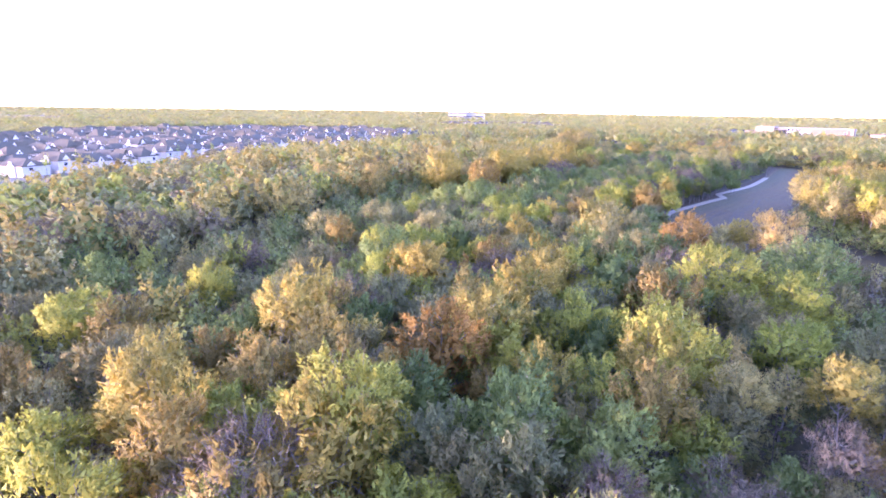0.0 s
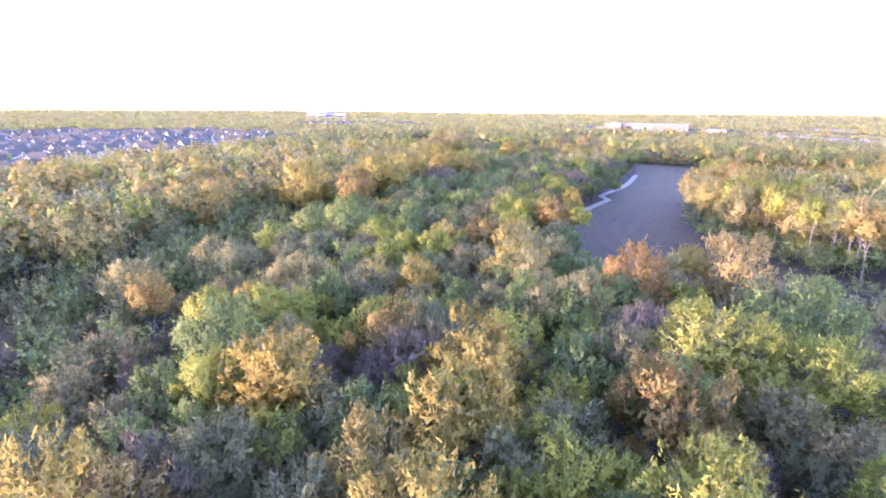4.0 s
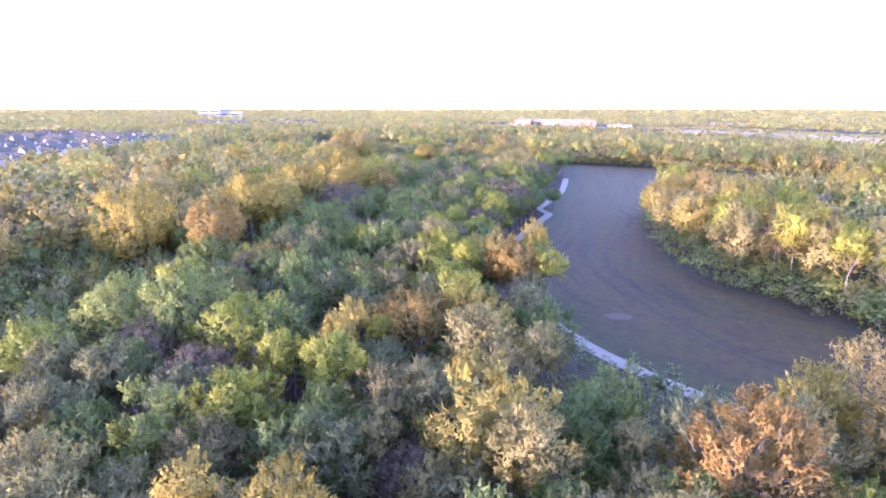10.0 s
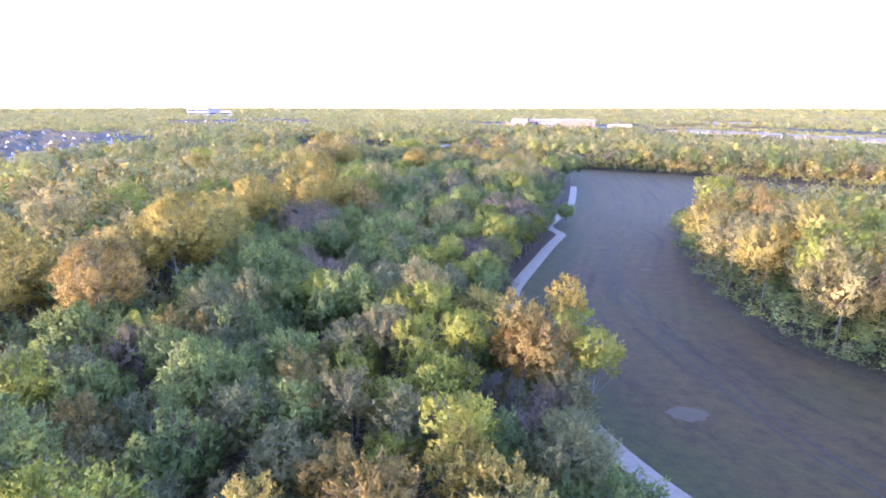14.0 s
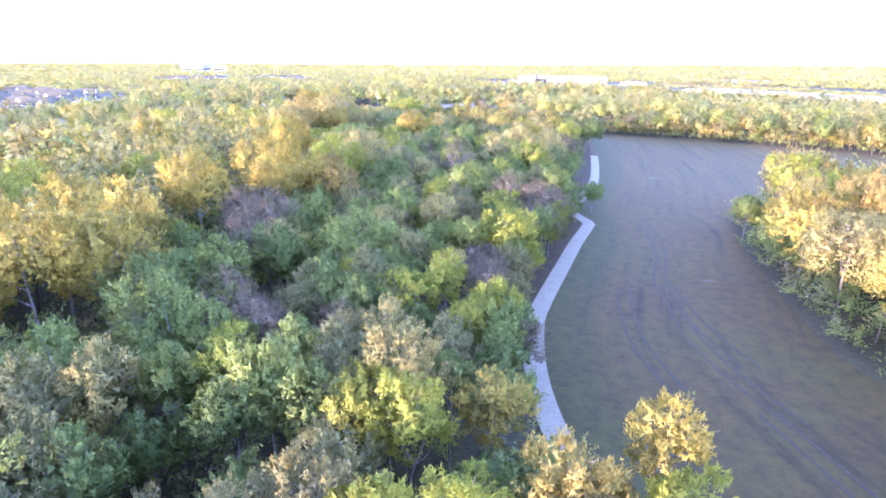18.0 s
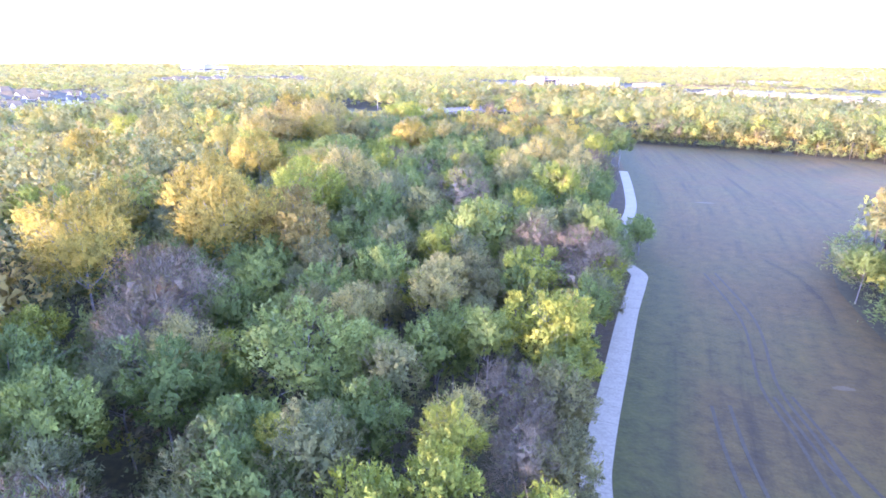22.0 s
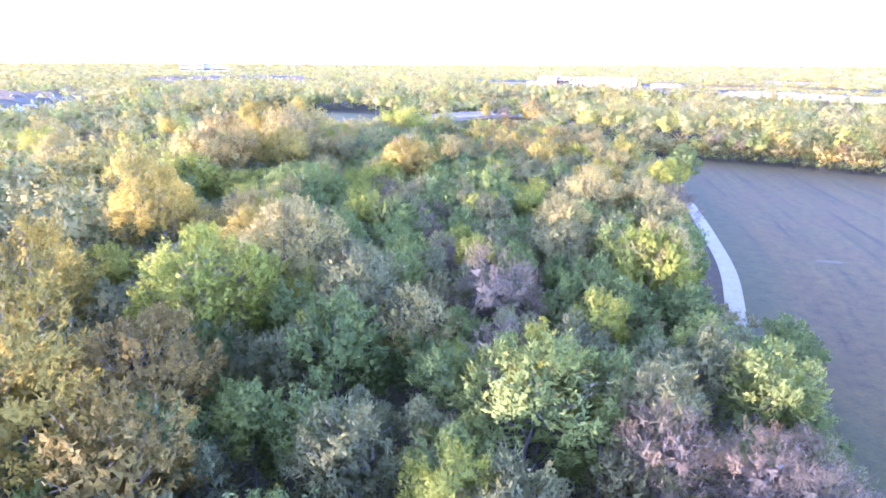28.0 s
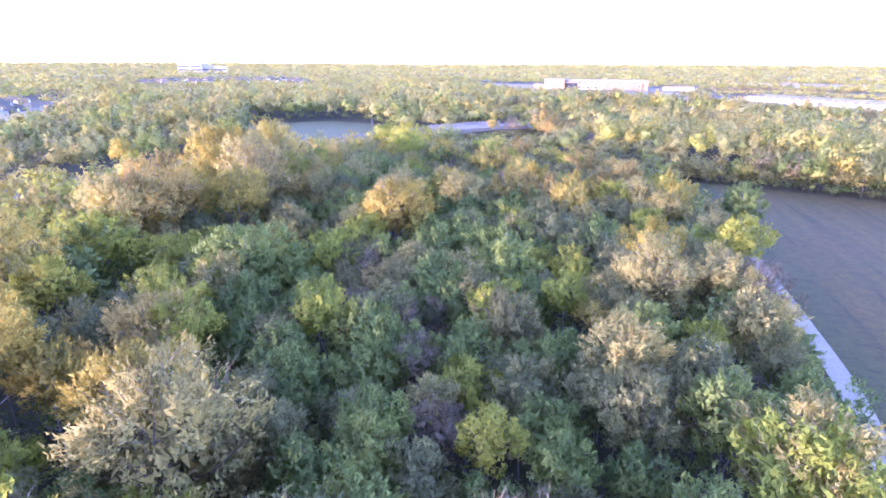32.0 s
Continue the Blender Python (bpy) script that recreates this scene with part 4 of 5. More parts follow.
# the tall group that leans over the bend of the trail
grove("golden", [(-56.7, 117.9, 3.2, 13.2), (-57.4, 148.7, 2.0, 16.2), (-68.6, 155.0, 2.6, 12.2)])
grove("amber", [(-62.0, 144.6, 2.5, 15.2), (-58.6, 140.8, 3.0, 14.8)])
grove("lime", [(-56.5, 146.1, 2.1, 13.8), (-53.8, 142.6, 2.3, 13.2)])
grove("bare", [(-50.8, 124.2, 2.1, 9.3), (-69.6, 171.2, 2.2, 8.6)])
grove("sage", [(-60.4, 148.4, 3.0, 9.4), (-56.2, 140.4, 2.8, 8.4)])
grove("green", [(-57.6, 143.6, 3.0, 9.2), (-63.6, 150.6, 3.2, 10.0)])
grove("green", [(-66.6, 148.4, 3.2, 9.8), (-69.6, 161.0, 3.3, 10.5), (-73.6, 172.0, 3.3, 10.5)])

def choose(rng, x, y):
    z = zone_of(x, y)
    kinds = np.zeros(len(x), int)
    for k, name in enumerate(ZONES):
        m = z == k
        kinds[m] = rng.choice(len(KINDS), m.sum(), p=np.array(SHARES[name]) / sum(SHARES[name]))
    return kinds, z


x, y = scatter(RNG, -210, 70, 0, 420, 5.2)
ok = ~open_ground(x, y) & ~((x > -50) & (x < -26) & (y > 106) & (y < 130))
x, y = x[ok], y[ok]
bearing = np.arctan2(25 - x, y + 25)
ok = (bearing > radians(-24)) & (bearing < radians(90))
x, y = x[ok], y[ok]
for px, py, pr in planted:
    ok = np.hypot(x - px, y - py) > 0.55 * pr + 1.5
    x, y = x[ok], y[ok]
kinds, zones = choose(RNG, x, y)
broad = (zones == ZONES.index("ridge")) | (zones == ZONES.index("west"))
ok = ~broad | (RNG.random(len(x)) > 0.45)      # fewer and broader trees on the ridge
x, y, kinds, zones, broad = x[ok], y[ok], kinds[ok], zones[ok], broad[ok]
near = (far_from(x, y, SPINE) < 38 + np.clip((y - 190) * 0.1, 0, 9)) | (far_from(x, y, [(-42.5, 245), (-39.6, 208), (-31, 180), (-9, 154)]) < 17)
for k in range(len(KINDS)):      # no more than about 290 of a kind one by one
    m = np.nonzero(near & (kinds == k))[0]
    m = m[np.argsort(far_from(x[m], y[m], SPINE))]
    near[m[max(0, 285 - COUNT.get(KINDS[k], 0)):]] = False
grow = RNG.uniform(0.78, 1.25, len(x)) * np.where(zones == ZONES.index("middle"), 0.92, np.where(zones == ZONES.index("ridge"), 1.18, np.where(zones == ZONES.index("southeast"), 0.80, np.where(zones == ZONES.index("hollow"), 0.86, 1.05)))) * np.where(far_from(x, y, ROAD) < 60, 0.8, 1.0) * np.where(broad, 1.38, 1.0)
for i in np.nonzero(near)[0]:
    k = KINDS[kinds[i]]
    plant(k, float(x[i]), float(y[i]), WIDE[k] * float(grow[i]), TALL[k] * float(grow[i] ** 0.6) * (1.12 if broad[i] else 1.18 if zones[i] == ZONES.index("east") else 1.0), float(RNG.uniform(0, 360)), int(RNG.integers(3)))


def short_of(x, y):
    """Trees stay low along the road, and lowest round the bridge."""
    d = far_from(x, y, ROAD[2:])
    s = np.clip(0.85 + (d - 13) / 50.0 * 0.15, 0.85, 1.0)
    s = np.where((d < 48) & (y > 430) & (y < 475) & (x > -205), 0.75, s)
    wall = far_from(x, y, [(-30, 850), (190, 610)])
    s = np.where(wall < 160, 0.42, s)
    s = np.where(far_from(x, y, [(-88, 372), (-104, 398), (-150, 424)]) < 34, s * 0.62, s)
    for cx, cy, r in ((-166, 470, 24), (-236, 338, 24), (-238, 356, 16)):
        s = np.where(np.hypot(x - cx, y - cy) < r, 0.32, s)
    return s


def woods(name, x, y, kinds, grow, puffs, cards, size, label, builds=6, spread=0.2, lobes=5, trunk=True, category="woodland", flat=1.0, even=0.2, calm=0.4, lay=0.7):
    """Trees too far off or too many to tell apart, as one mesh."""
    rng = np.random.default_rng(len(x))
    hue = hue_of(rng, kinds)
    hue += (hue.mean(0) - hue) * even       # far haze put into the leaf colour: hues drawn toward their mean
    pick = rng.integers(0, builds, len(x))
    z = gz(x, y)
    V, Fc, S, T, N, n = [], [], [], [], [], 0
    for b in range(builds):
        middle, half = np.array([0, 0, 5.6]), np.array([3.1, 3.1, 3.5])
        out = crown(rng, Faces(), puffs, cards, size, middle, half, spread, lobes, int(puffs * cards * 0.3), 0.62, -0.45, lay)
        leaves = out.n
        if trunk:
            out.loose(tubes([([np.array([0, 0, -0.2]), np.array([0.1, 0.1, 6.5])], [0.14, 0.06])], 3))
        q, f, sm, _, qn = out.arrays()
        way = (q - (0, 0, 5.4)) / 3.0
        qn = qn * (1 - calm) + way / np.maximum(np.linalg.norm(way, axis=1), 0.1)[:, None] * calm * 1.2
        qn /= np.maximum(np.linalg.norm(qn, axis=1), 1e-6)[:, None]
        m = np.nonzero(pick == b)[0]
        if not len(m):
            continue
        a = rng.uniform(0, 2 * math.pi, len(m))
        wide = np.array([WIDE[KINDS[k]] for k in kinds[m]]) * grow[m] / 3
        tall = np.array([TALL[KINDS[k]] for k in kinds[m]]) * grow[m] ** 0.6 * flat * short_of(x[m], y[m]) / 10
        c, d = np.cos(a) * wide, np.sin(a) * wide
        X = q[None, :, 0] * c[:, None] - q[None, :, 1] * d[:, None] + x[m][:, None]
        Y = q[None, :, 0] * d[:, None] + q[None, :, 1] * c[:, None] + y[m][:, None]
        Z = q[None, :, 2] * tall[:, None] + z[m][:, None]
        V.append(np.stack([X, Y, Z], -1).reshape(-1, 3))
        ca, sa = np.cos(a)[:, None], np.sin(a)[:, None]
        N.append(np.stack([qn[None, :, 0] * ca - qn[None, :, 1] * sa, qn[None, :, 0] * sa + qn[None, :, 1] * ca, np.repeat(qn[None, :, 2], len(m), 0)], -1).reshape(-1, 3))
        Fc.append((f[None] + (np.arange(len(m)) * len(q))[:, None, None]).reshape(-1, 3) + n)
        S.append(np.tile(sm, len(m)))
        t = np.repeat(hue[m][:, None, :], len(q), 1)
        t[:, leaves:] = (0.12, 0.105, 0.088)
        T.append(t.reshape(-1, 3))
        n += len(V[-1])
    Fc = np.concatenate(Fc)
    me = face_mesh(name, np.concatenate(V), Fc, np.concatenate(S), np.zeros(len(Fc)), np.concatenate(N), [LEAF_TINT], np.concatenate(T))
    return tagged(new(name, me), label, category, kind="stuff")


mid = ~near
beside = mid & ((far_from(x, y, SPINE) < 75) | (far_from(x, y, [(-120, 425), (-14, 398), (60, 350)]) < 40))
mid &= ~beside
woods("woodland", x[beside], y[beside], kinds[beside], grow[beside], 58, 10, 0.19, "mixed green, amber and bare autumn woodland beside the flight", 8, 0.16, 9, calm=0.4, lay=0.35)
woods("woodland", x[mid], y[mid], kinds[mid], grow[mid], 30, 7, 0.33, "mixed green, golden and bare autumn woodland", 8, 0.17, 8, calm=0.6)


def ring(step, inner, outer, seed):
    rng = np.random.default_rng(seed)
    px, py = scatter(rng, -outer * 0.95 - 60, outer * 0.75 - 60, -40, outer + 150, step)
    v = np.arctan2(-(px + 30), py - 20)      # bearing from the start, to the west of north
    r = np.hypot(px + 60, py - 150)
    ok = (v > radians(-21)) & (v < radians(86)) & (r < outer)
    ok &= ~((px > -210) & (px < 70) & (py > 0) & (py < 420)) if inner == 0 else r >= inner
    px, py = px[ok], py[ok]
    ok = ~open_ground(px, py)
    px, py = px[ok], py[ok]
    k, zz = choose(rng, px, py)
    swell = np.sin(px * 0.027 + 1.7 * np.sin(py * 0.013)) + np.sin(py * 0.041 - 1.3 * np.sin(px * 0.019 + 2)) + 0.6 * np.sin(px * 0.09 + py * 0.07)
    far = np.clip((np.hypot(px + 60, py - 150) - 380) / 300, 0, 1)      # far off, the wood stands in taller and lower stretches with gaps
    keep = swell > -1.5 - 2 * (1 - far)
    px, py, k, swell, far = px[keep], py[keep], k[keep], swell[keep], far[keep]
    return px, py, k, (1 + 0.16 * swell * far) * rng.uniform(0.66, 1.3, len(px)) * np.where(far_from(px, py, ROAD) < 60, 0.8, 1.0)


fx, fy, fk, fg = ring(8.3, 0, 560, 5)
close = far_from(fx, fy, [(-260, 300), (-190, 400), (-100, 440), (20, 410)]) < 62
for far_off, puffs, size, words in ((~close, 34, 0.35, "mixed autumn woodland far beyond the field and the road"), (close, 66, 0.215, "mixed autumn woodland beyond the field and along the road")):
    woods("woodland", fx[far_off], fy[far_off], fk[far_off], fg[far_off] * 1.62, puffs, 7 if puffs < 50 else 9, size, words, 8, 0.2, 6, False, "woodland", 0.9, 0.42, 0.8, 0.8)


def clumps(name, step, inner, outer, seed, puffs, cards, size, grow, label, flat, lobes=4):
    px, py, k, g = ring(step, inner, outer, seed)
    return woods(name, px, py, k, g * grow, puffs, cards, size, label, 8, 0.2, lobes, False, "woodland", flat, 0.55, 0.88, 0.85)


# the wood goes on behind the start and to the east, out of the camera's way
rng = np.random.default_rng(17)
bx, by = scatter(rng, -230, 190, -120, 330, 7.6)
bearing = np.arctan2(25 - bx, by + 25)
ok = ~open_ground(bx, by) & (((bearing <= radians(-24)) & (by > -25)) | (by <= 0) | (bearing >= radians(90)) | (bx >= 70))
bx, by = bx[ok], by[ok]
bk, _ = choose(rng, bx, by)
woods("woodland", bx, by, bk, rng.uniform(0.85, 1.2, len(bx)) * 1.45, 14, 6, 0.52, "mixed autumn woodland round the start of the flight", 6, 0.2, 5, False, "woodland", 0.85, 0.3, 0.5)

clumps("woodland", 11.3, 560, 1150, 6, 11, 4, 0.50, 1.9, "far mixed woodland with autumn colours", 0.66)
clumps("woodland", 22.0, 1150, 2300, 7, 5, 3, 0.72, 3.3, "distant woodland merging into a low canopy", 0.5)
clumps("woodland", 52.0, 2300, 4700, 8, 4, 3, 0.9, 6.0, "distant woodland along the horizon", 0.45)

# ---- undergrowth ----


def thicket(name, x, y, grow, kinds, label, puffs=12, cards=7, size=0.32, flat=0.6):
    return woods(name, x, y, kinds, grow, puffs, cards, size, label, 6, 0.3, 3, False, "undergrowth", flat)


def outline(poly, step, off_low, off_high, rng, reach=None):
    """Points just outside a polygon's edge."""
    xs, ys = [], []
    for (x0, y0), (x1, y1) in zip(poly, poly[1:] + poly[:1]):
        n = max(1, int(math.hypot(x1 - x0, y1 - y0) / step))
        t = (np.arange(n) + rng.random(n)) / n
        xs.append(x0 + (x1 - x0) * t)
        ys.append(y0 + (y1 - y0) * t)
    x, y = np.concatenate(xs), np.concatenate(ys)
    return x + rng.uniform(off_low, off_high, len(x)), y + rng.uniform(off_low, off_high, len(y))


rng = np.random.default_rng(21)
wx, wy = scatter(rng, -215, -50, 0, 330, 4.6)
ok = ~open_ground(wx, wy, 0.6) & (far_from(wx, wy, SPINE) >= 42) & (wx * RIGHT[0] + wy * RIGHT[1] < -30)
thicket("undergrowth", wx[ok], wy[ok], rng.uniform(0.4, 0.7, ok.sum()), rng.choice([0, 1, 8], ok.sum(), p=[0.5, 0.2, 0.3]), "dark shrubs under the trees of the ridge", 10, 6, 0.4, 0.6)
ux, uy = scatter(rng, -150, 30, 0, 400, 3.3)
ok = ~open_ground(ux, uy, 0.6) & (far_from(ux, uy, SPINE) < 42) & (far_from(ux, uy, TRAIL) > 3.6)
ux, uy = ux[ok], uy[ok]
plant("green", -41.6, 240.3, 2.6, 9.0, 40, 1, "green tree with a pale trunk at the field's edge")
UNDER = [KINDS.index(k) for k in ("green", "olive", "sage", "bare", "lime")]
thicket("undergrowth", ux, uy, rng.uniform(0.36, 0.68, len(ux)), rng.choice(UNDER, len(ux), p=[0.42, 0.24, 0.16, 0.13, 0.05]), "dark shrubs and saplings under the trees")
ex, ey = [], []
for k in range(5):
    a, b = outline(FIELD, 1.9, -6.5, 6.5, rng)
    ex.append(a)
    ey.append(b)
ex, ey = np.concatenate(ex), np.concatenate(ey)
ok = ~inside(ex, ey, FIELD) & (far_from(ex, ey, TRAIL) > 4.2) & ~((ex < -66) & (ey > 160) & (ey < 345) & (ex > -79.5))
ex, ey = ex[ok], ey[ok]
thicket("undergrowth", ex, ey, rng.uniform(0.30, 0.62, len(ex)), rng.choice(UNDER, len(ex), p=[0.55, 0.17, 0.14, 0.06, 0.08]), "green bushes along the edge of the field", 12, 7, 0.30, 0.42)
ex, ey = outline([(-42.5, 245), (-42, 232), (-39.6, 208), (-37, 192), (-31, 180), (-24, 171), (-17, 165), (-9, 154)], 1.0, 0.5, 9.5, rng)
ok = ~inside(ex, ey, FIELD) & (ex > -44)
thicket("undergrowth", ex[ok], ey[ok], rng.uniform(0.8, 1.35, ok.sum()), rng.choice(UNDER, ok.sum(), p=[0.62, 0.16, 0.14, 0.03, 0.05]), "green bushes and vines below the tall trees", 18, 10, 0.20, 0.5)


for bx, by, br, bh in ((-71.8, 257.0, 2.4, 6.0), (-71.4, 251.6, 2.5, 6.4), (-38.6, 128.6, 1.5, 2.1)):
    plant("green", bx, by, br, bh, bx * 40 % 360, int(by) % 3, "small green tree leaning over the edge of the trail")

ex, ey = outline(MEADOW, 1.6, -5.0, 5.0, rng)
ok = ~inside(ex, ey, MEADOW) & (far_from(ex, ey, ROAD) > 45)
thicket("undergrowth", ex[ok], ey[ok], rng.uniform(0.5, 0.9, ok.sum()), rng.choice(UNDER, ok.sum(), p=[0.5, 0.2, 0.2, 0.04, 0.06]), "green bushes round the meadow", 12, 6, 0.4, 0.6)
ex, ey = outline([(-100, 416), (-84, 411), (-52, 403), (-14, 392), (14, 380), (48, 366), (62, 331)], 0.8, 0.0, 7.0, rng)
ok = ~inside(ex, ey, FIELD)
EDGE = [KINDS.index(k) for k in ("green", "olive", "golden", "amber", "cream")]
thicket("undergrowth", ex[ok], ey[ok], rng.uniform(0.55, 1.1, ok.sum()), rng.choice(EDGE, ok.sum(), p=[0.2, 0.3, 0.22, 0.14, 0.14]), "sunlit golden bushes along the far edge of the field", 14, 6, 0.36, 0.6)

# ---- grass tufts and bare patches in the field ----
def patch(name, x, y, rx, ry, turn, material, label, z=0.036):
    bm = bmesh.new()
    r = random.Random(int(x * 7 + y))
    pts = []
    for k in range(22):
        a = 2 * math.pi * k / 22
        q = r.uniform(0.8, 1.15)
        px, py = math.cos(a) * rx * q, math.sin(a) * ry * q
        pts.append(bm.verts.new((x + px * math.cos(turn) - py * math.sin(turn), y + px * math.sin(turn) + py * math.cos(turn), z)))
    bm.faces.new(pts)
    me = bpy.data.meshes.new(name)
    bm.to_mesh(me)
    bm.free()
    me.materials.append(material)
    return tagged(new(name, me), label, "bare patch", kind="structure")


STRAW = surface("dry_straw", (0.078, 0.062, 0.029), (0.108, 0.086, 0.041), 0.6, 0.95, 5.0)
patch("straw_patch", -44.3, 153.6, 2.3, 1.7, 0.4, STRAW, "pale round patch of straw in the mown field")
patch("straw_patch", -49.3, 213.4, 1.1, 0.5, 0.2, STRAW, "small pale patch of straw in the mown field")
patch("straw_patch", -58.0, 300.0, 2.4, 0.8, 0.1, STRAW, "small pale patch of straw in the mown field")

RUT = surface("rutted_soil", (0.036, 0.029, 0.014), (0.056, 0.045, 0.022), 0.5, 0.95, 4.0)
RUTS = [[(-61, 246), (-57.4, 228), (-57.4, 211), (-55.6, 202), (-53.8, 192), (-50, 183), (-45, 174.7)], [(-56.4, 209), (-54.1, 200), (-51.8, 193.5), (-47.6, 185)],
        [(-47.5, 176), (-42, 165.5), (-36.6, 154.5), (-30.5, 145.6), (-22, 138.5)], [(-62.5, 205), (-61.6, 196), (-59.4, 186), (-55, 176)]]
for k, line in enumerate(RUTS):
    for off in (0.0, 1.85):
        tagged(ribbon("wheel_track", [(a + off * 0.92, b + off * 0.38) for a, b in line], 0.34, 0.031, 0.036 + 0.008 * k + 0.002 * off, RUT), "dark wheel rut pressed into the mown field", "wheel track", kind="structure")

# ---- road and bridge ----
ASPHALT = surface("road_concrete", (0.112, 0.109, 0.098), (0.158, 0.150, 0.135), 0.2, 0.9, 3.0)
BARRIER = surface("barrier_concrete", (0.176, 0.160, 0.132), (0.240, 0.220, 0.184), 0.3, 0.85, 3.0)
STEEL = surface("galvanised_steel", (0.30, 0.31, 0.30), (0.40, 0.41, 0.40), 2.0, 0.45, 9.0, 0.0, 0.7)
# plain grey concrete for beams, piers, lamp bases and roof edges
GREY_CONCRETE = surface("grey_concrete", (0.192, 0.184, 0.176), (0.272, 0.264, 0.248), 0.4, 0.9, 3.0)


def part(name, bm, material, parent, label=""):
    me = bpy.data.meshes.new(name)
    bm.to_mesh(me)
    bm.free()
    me.materials.append(material)
    ob = new(name, me)
    ob.parent = parent
    if label:
        tagged(ob, label)
    return ob


def box(cx, cy, cz, sx, sy, sz, turn=0.0, bevel=0.0, bm=None):
    """A block about a centre, in metres; turn in degrees about z."""
    bm = bm or bmesh.new()
    made = bmesh.ops.create_cube(bm, size=1.0, matrix=pose(cx, cy, cz, 0, 0, turn) @ Matrix.Diagonal((sx, sy, sz, 1)))
    if bevel:
        edges = list({e for v in made["verts"] for e in v.link_edges})
        bmesh.ops.bevel(bm, geom=edges, offset=bevel, segments=1, affect="EDGES")
    return bm


def deck_height(x, y):
    """The road climbs to the bridge over the creek."""
    d = math.hypot(x + 184, y - 498)
    return 0.7 + 3.4 * max(0.0, 1 - d / 190.0)


def lane(name, offset, width, low, high, material, label, first=0, last=None, category="road"):
    pts = along(ROAD, 8.0)[first:last]
    bm = bmesh.new()
    rows = []
    for i, p in enumerate(pts):
        d = (pts[min(i + 1, len(pts) - 1)] - pts[max(i - 1, 0)]).normalized()
        n = Vector((d.y, -d.x, 0))
        z = deck_height(p.x, p.y)
        a, b = p + n * (offset - width / 2), p + n * (offset + width / 2)
        rows.append([bm.verts.new(v) for v in ((a.x, a.y, z + low), (a.x, a.y, z + high), (b.x, b.y, z + high), (b.x, b.y, z + low))])
    for a, b in zip(rows, rows[1:]):
        for k in range(4):
            bm.faces.new((a[k], a[(k + 1) % 4], b[(k + 1) % 4], b[k]))
    bm.faces.new(rows[0])
    bm.faces.new(rows[-1])
    bmesh.ops.recalc_face_normals(bm, faces=bm.faces[:])
    me = bpy.data.meshes.new(name)
    bm.to_mesh(me)
    bm.free()
    me.materials.append(material)
    return tagged(new(name, me), label, category, kind="structure")


lane("road", -6.0, 8.5, -1.0, 0.0, ASPHALT, "grey concrete carriageway of the divided road")
lane("road", 6.0, 8.5, -1.0, 0.0, ASPHALT, "grey concrete carriageway of the divided road")
lane("verge", 0.0, 3.4, -1.0, 0.02, surface("verge_grass", (0.10, 0.12, 0.05), (0.16, 0.15, 0.08), 0.2, 0.95, 2.0), "grassy strip between the two carriageways", category="verge")
lane("embankment", 0.0, 26.0, -6.0, -0.30, surface("embankment_grass", (0.065, 0.07, 0.032), (0.10, 0.095, 0.05), 0.1, 0.95, 1.5), "grassy bank that carries the road", category="bank")

for side in (-11.0, 11.0):
    lane("road_barrier", side, 0.45, -0.3, 0.95, BARRIER, "pale concrete barrier along the road's edge", last=-12, category="barrier")

# bridge: parapets with posts, beams and piers, where the road crosses the creek
BRIDGE_TURN = math.degrees(math.atan2(514 - 482, -172 + 195))
bridge = new("road_bridge")
bridge.matrix_world = pose(-184.5, 496.5, deck_height(-184.5, 496.5), 0, 0, BRIDGE_TURN)
tagged(bridge, "pale concrete road bridge with panelled parapets over the creek", "bridge")
for side in (-11.2, 11.2):
    rail = part("parapet", box(0, side, 0.55, 44, 0.35, 1.1, bevel=0.04), BARRIER, bridge)
    part("beam", box(0, side * 0.96, -0.65, 44, 0.7, 1.25), GREY_CONCRETE, bridge, "grey concrete edge beam")
    for k in range(14):
        part("post", box(-21 + k * 42 / 13, side, 1.25, 0.55, 0.5, 0.45, bevel=0.05), BARRIER, bridge)
for k in (-14, 0, 14):
    part("pier", box(k, 0, -2.9, 1.1, 20, 3.6, bevel=0.1), GREY_CONCRETE, bridge)


def street_lamp(x, y, turn):
    ob = new("street_lamp")
    ob.matrix_world = pose(x, y, deck_height(x, y) - 0.3, 0, 0, turn)
    tagged(ob, "tall grey metal street lamp beside the road", "street lamp", "lamps along the road")
    bm = bmesh.new()
    bmesh.ops.create_cone(bm, cap_ends=True, segments=8, radius1=0.10, radius2=0.06, depth=8.6, matrix=pose(0, 0, 4.3))
    part("pole", bm, STEEL, ob)
    part("arm", box(1.0, 0, 8.5, 2.0, 0.09, 0.09), STEEL, ob)
    part("lamp_head", box(2.1, 0, 8.42, 0.8, 0.32, 0.16, bevel=0.04), STEEL, ob)
    part("base", box(0, 0, 0.2, 0.5, 0.5, 0.4, bevel=0.04), GREY_CONCRETE, ob)


for lx, ly, lt in ((-263, 394, 160), (-241, 417, -20), (-246, 500, 150)):
    street_lamp(lx, ly, lt)


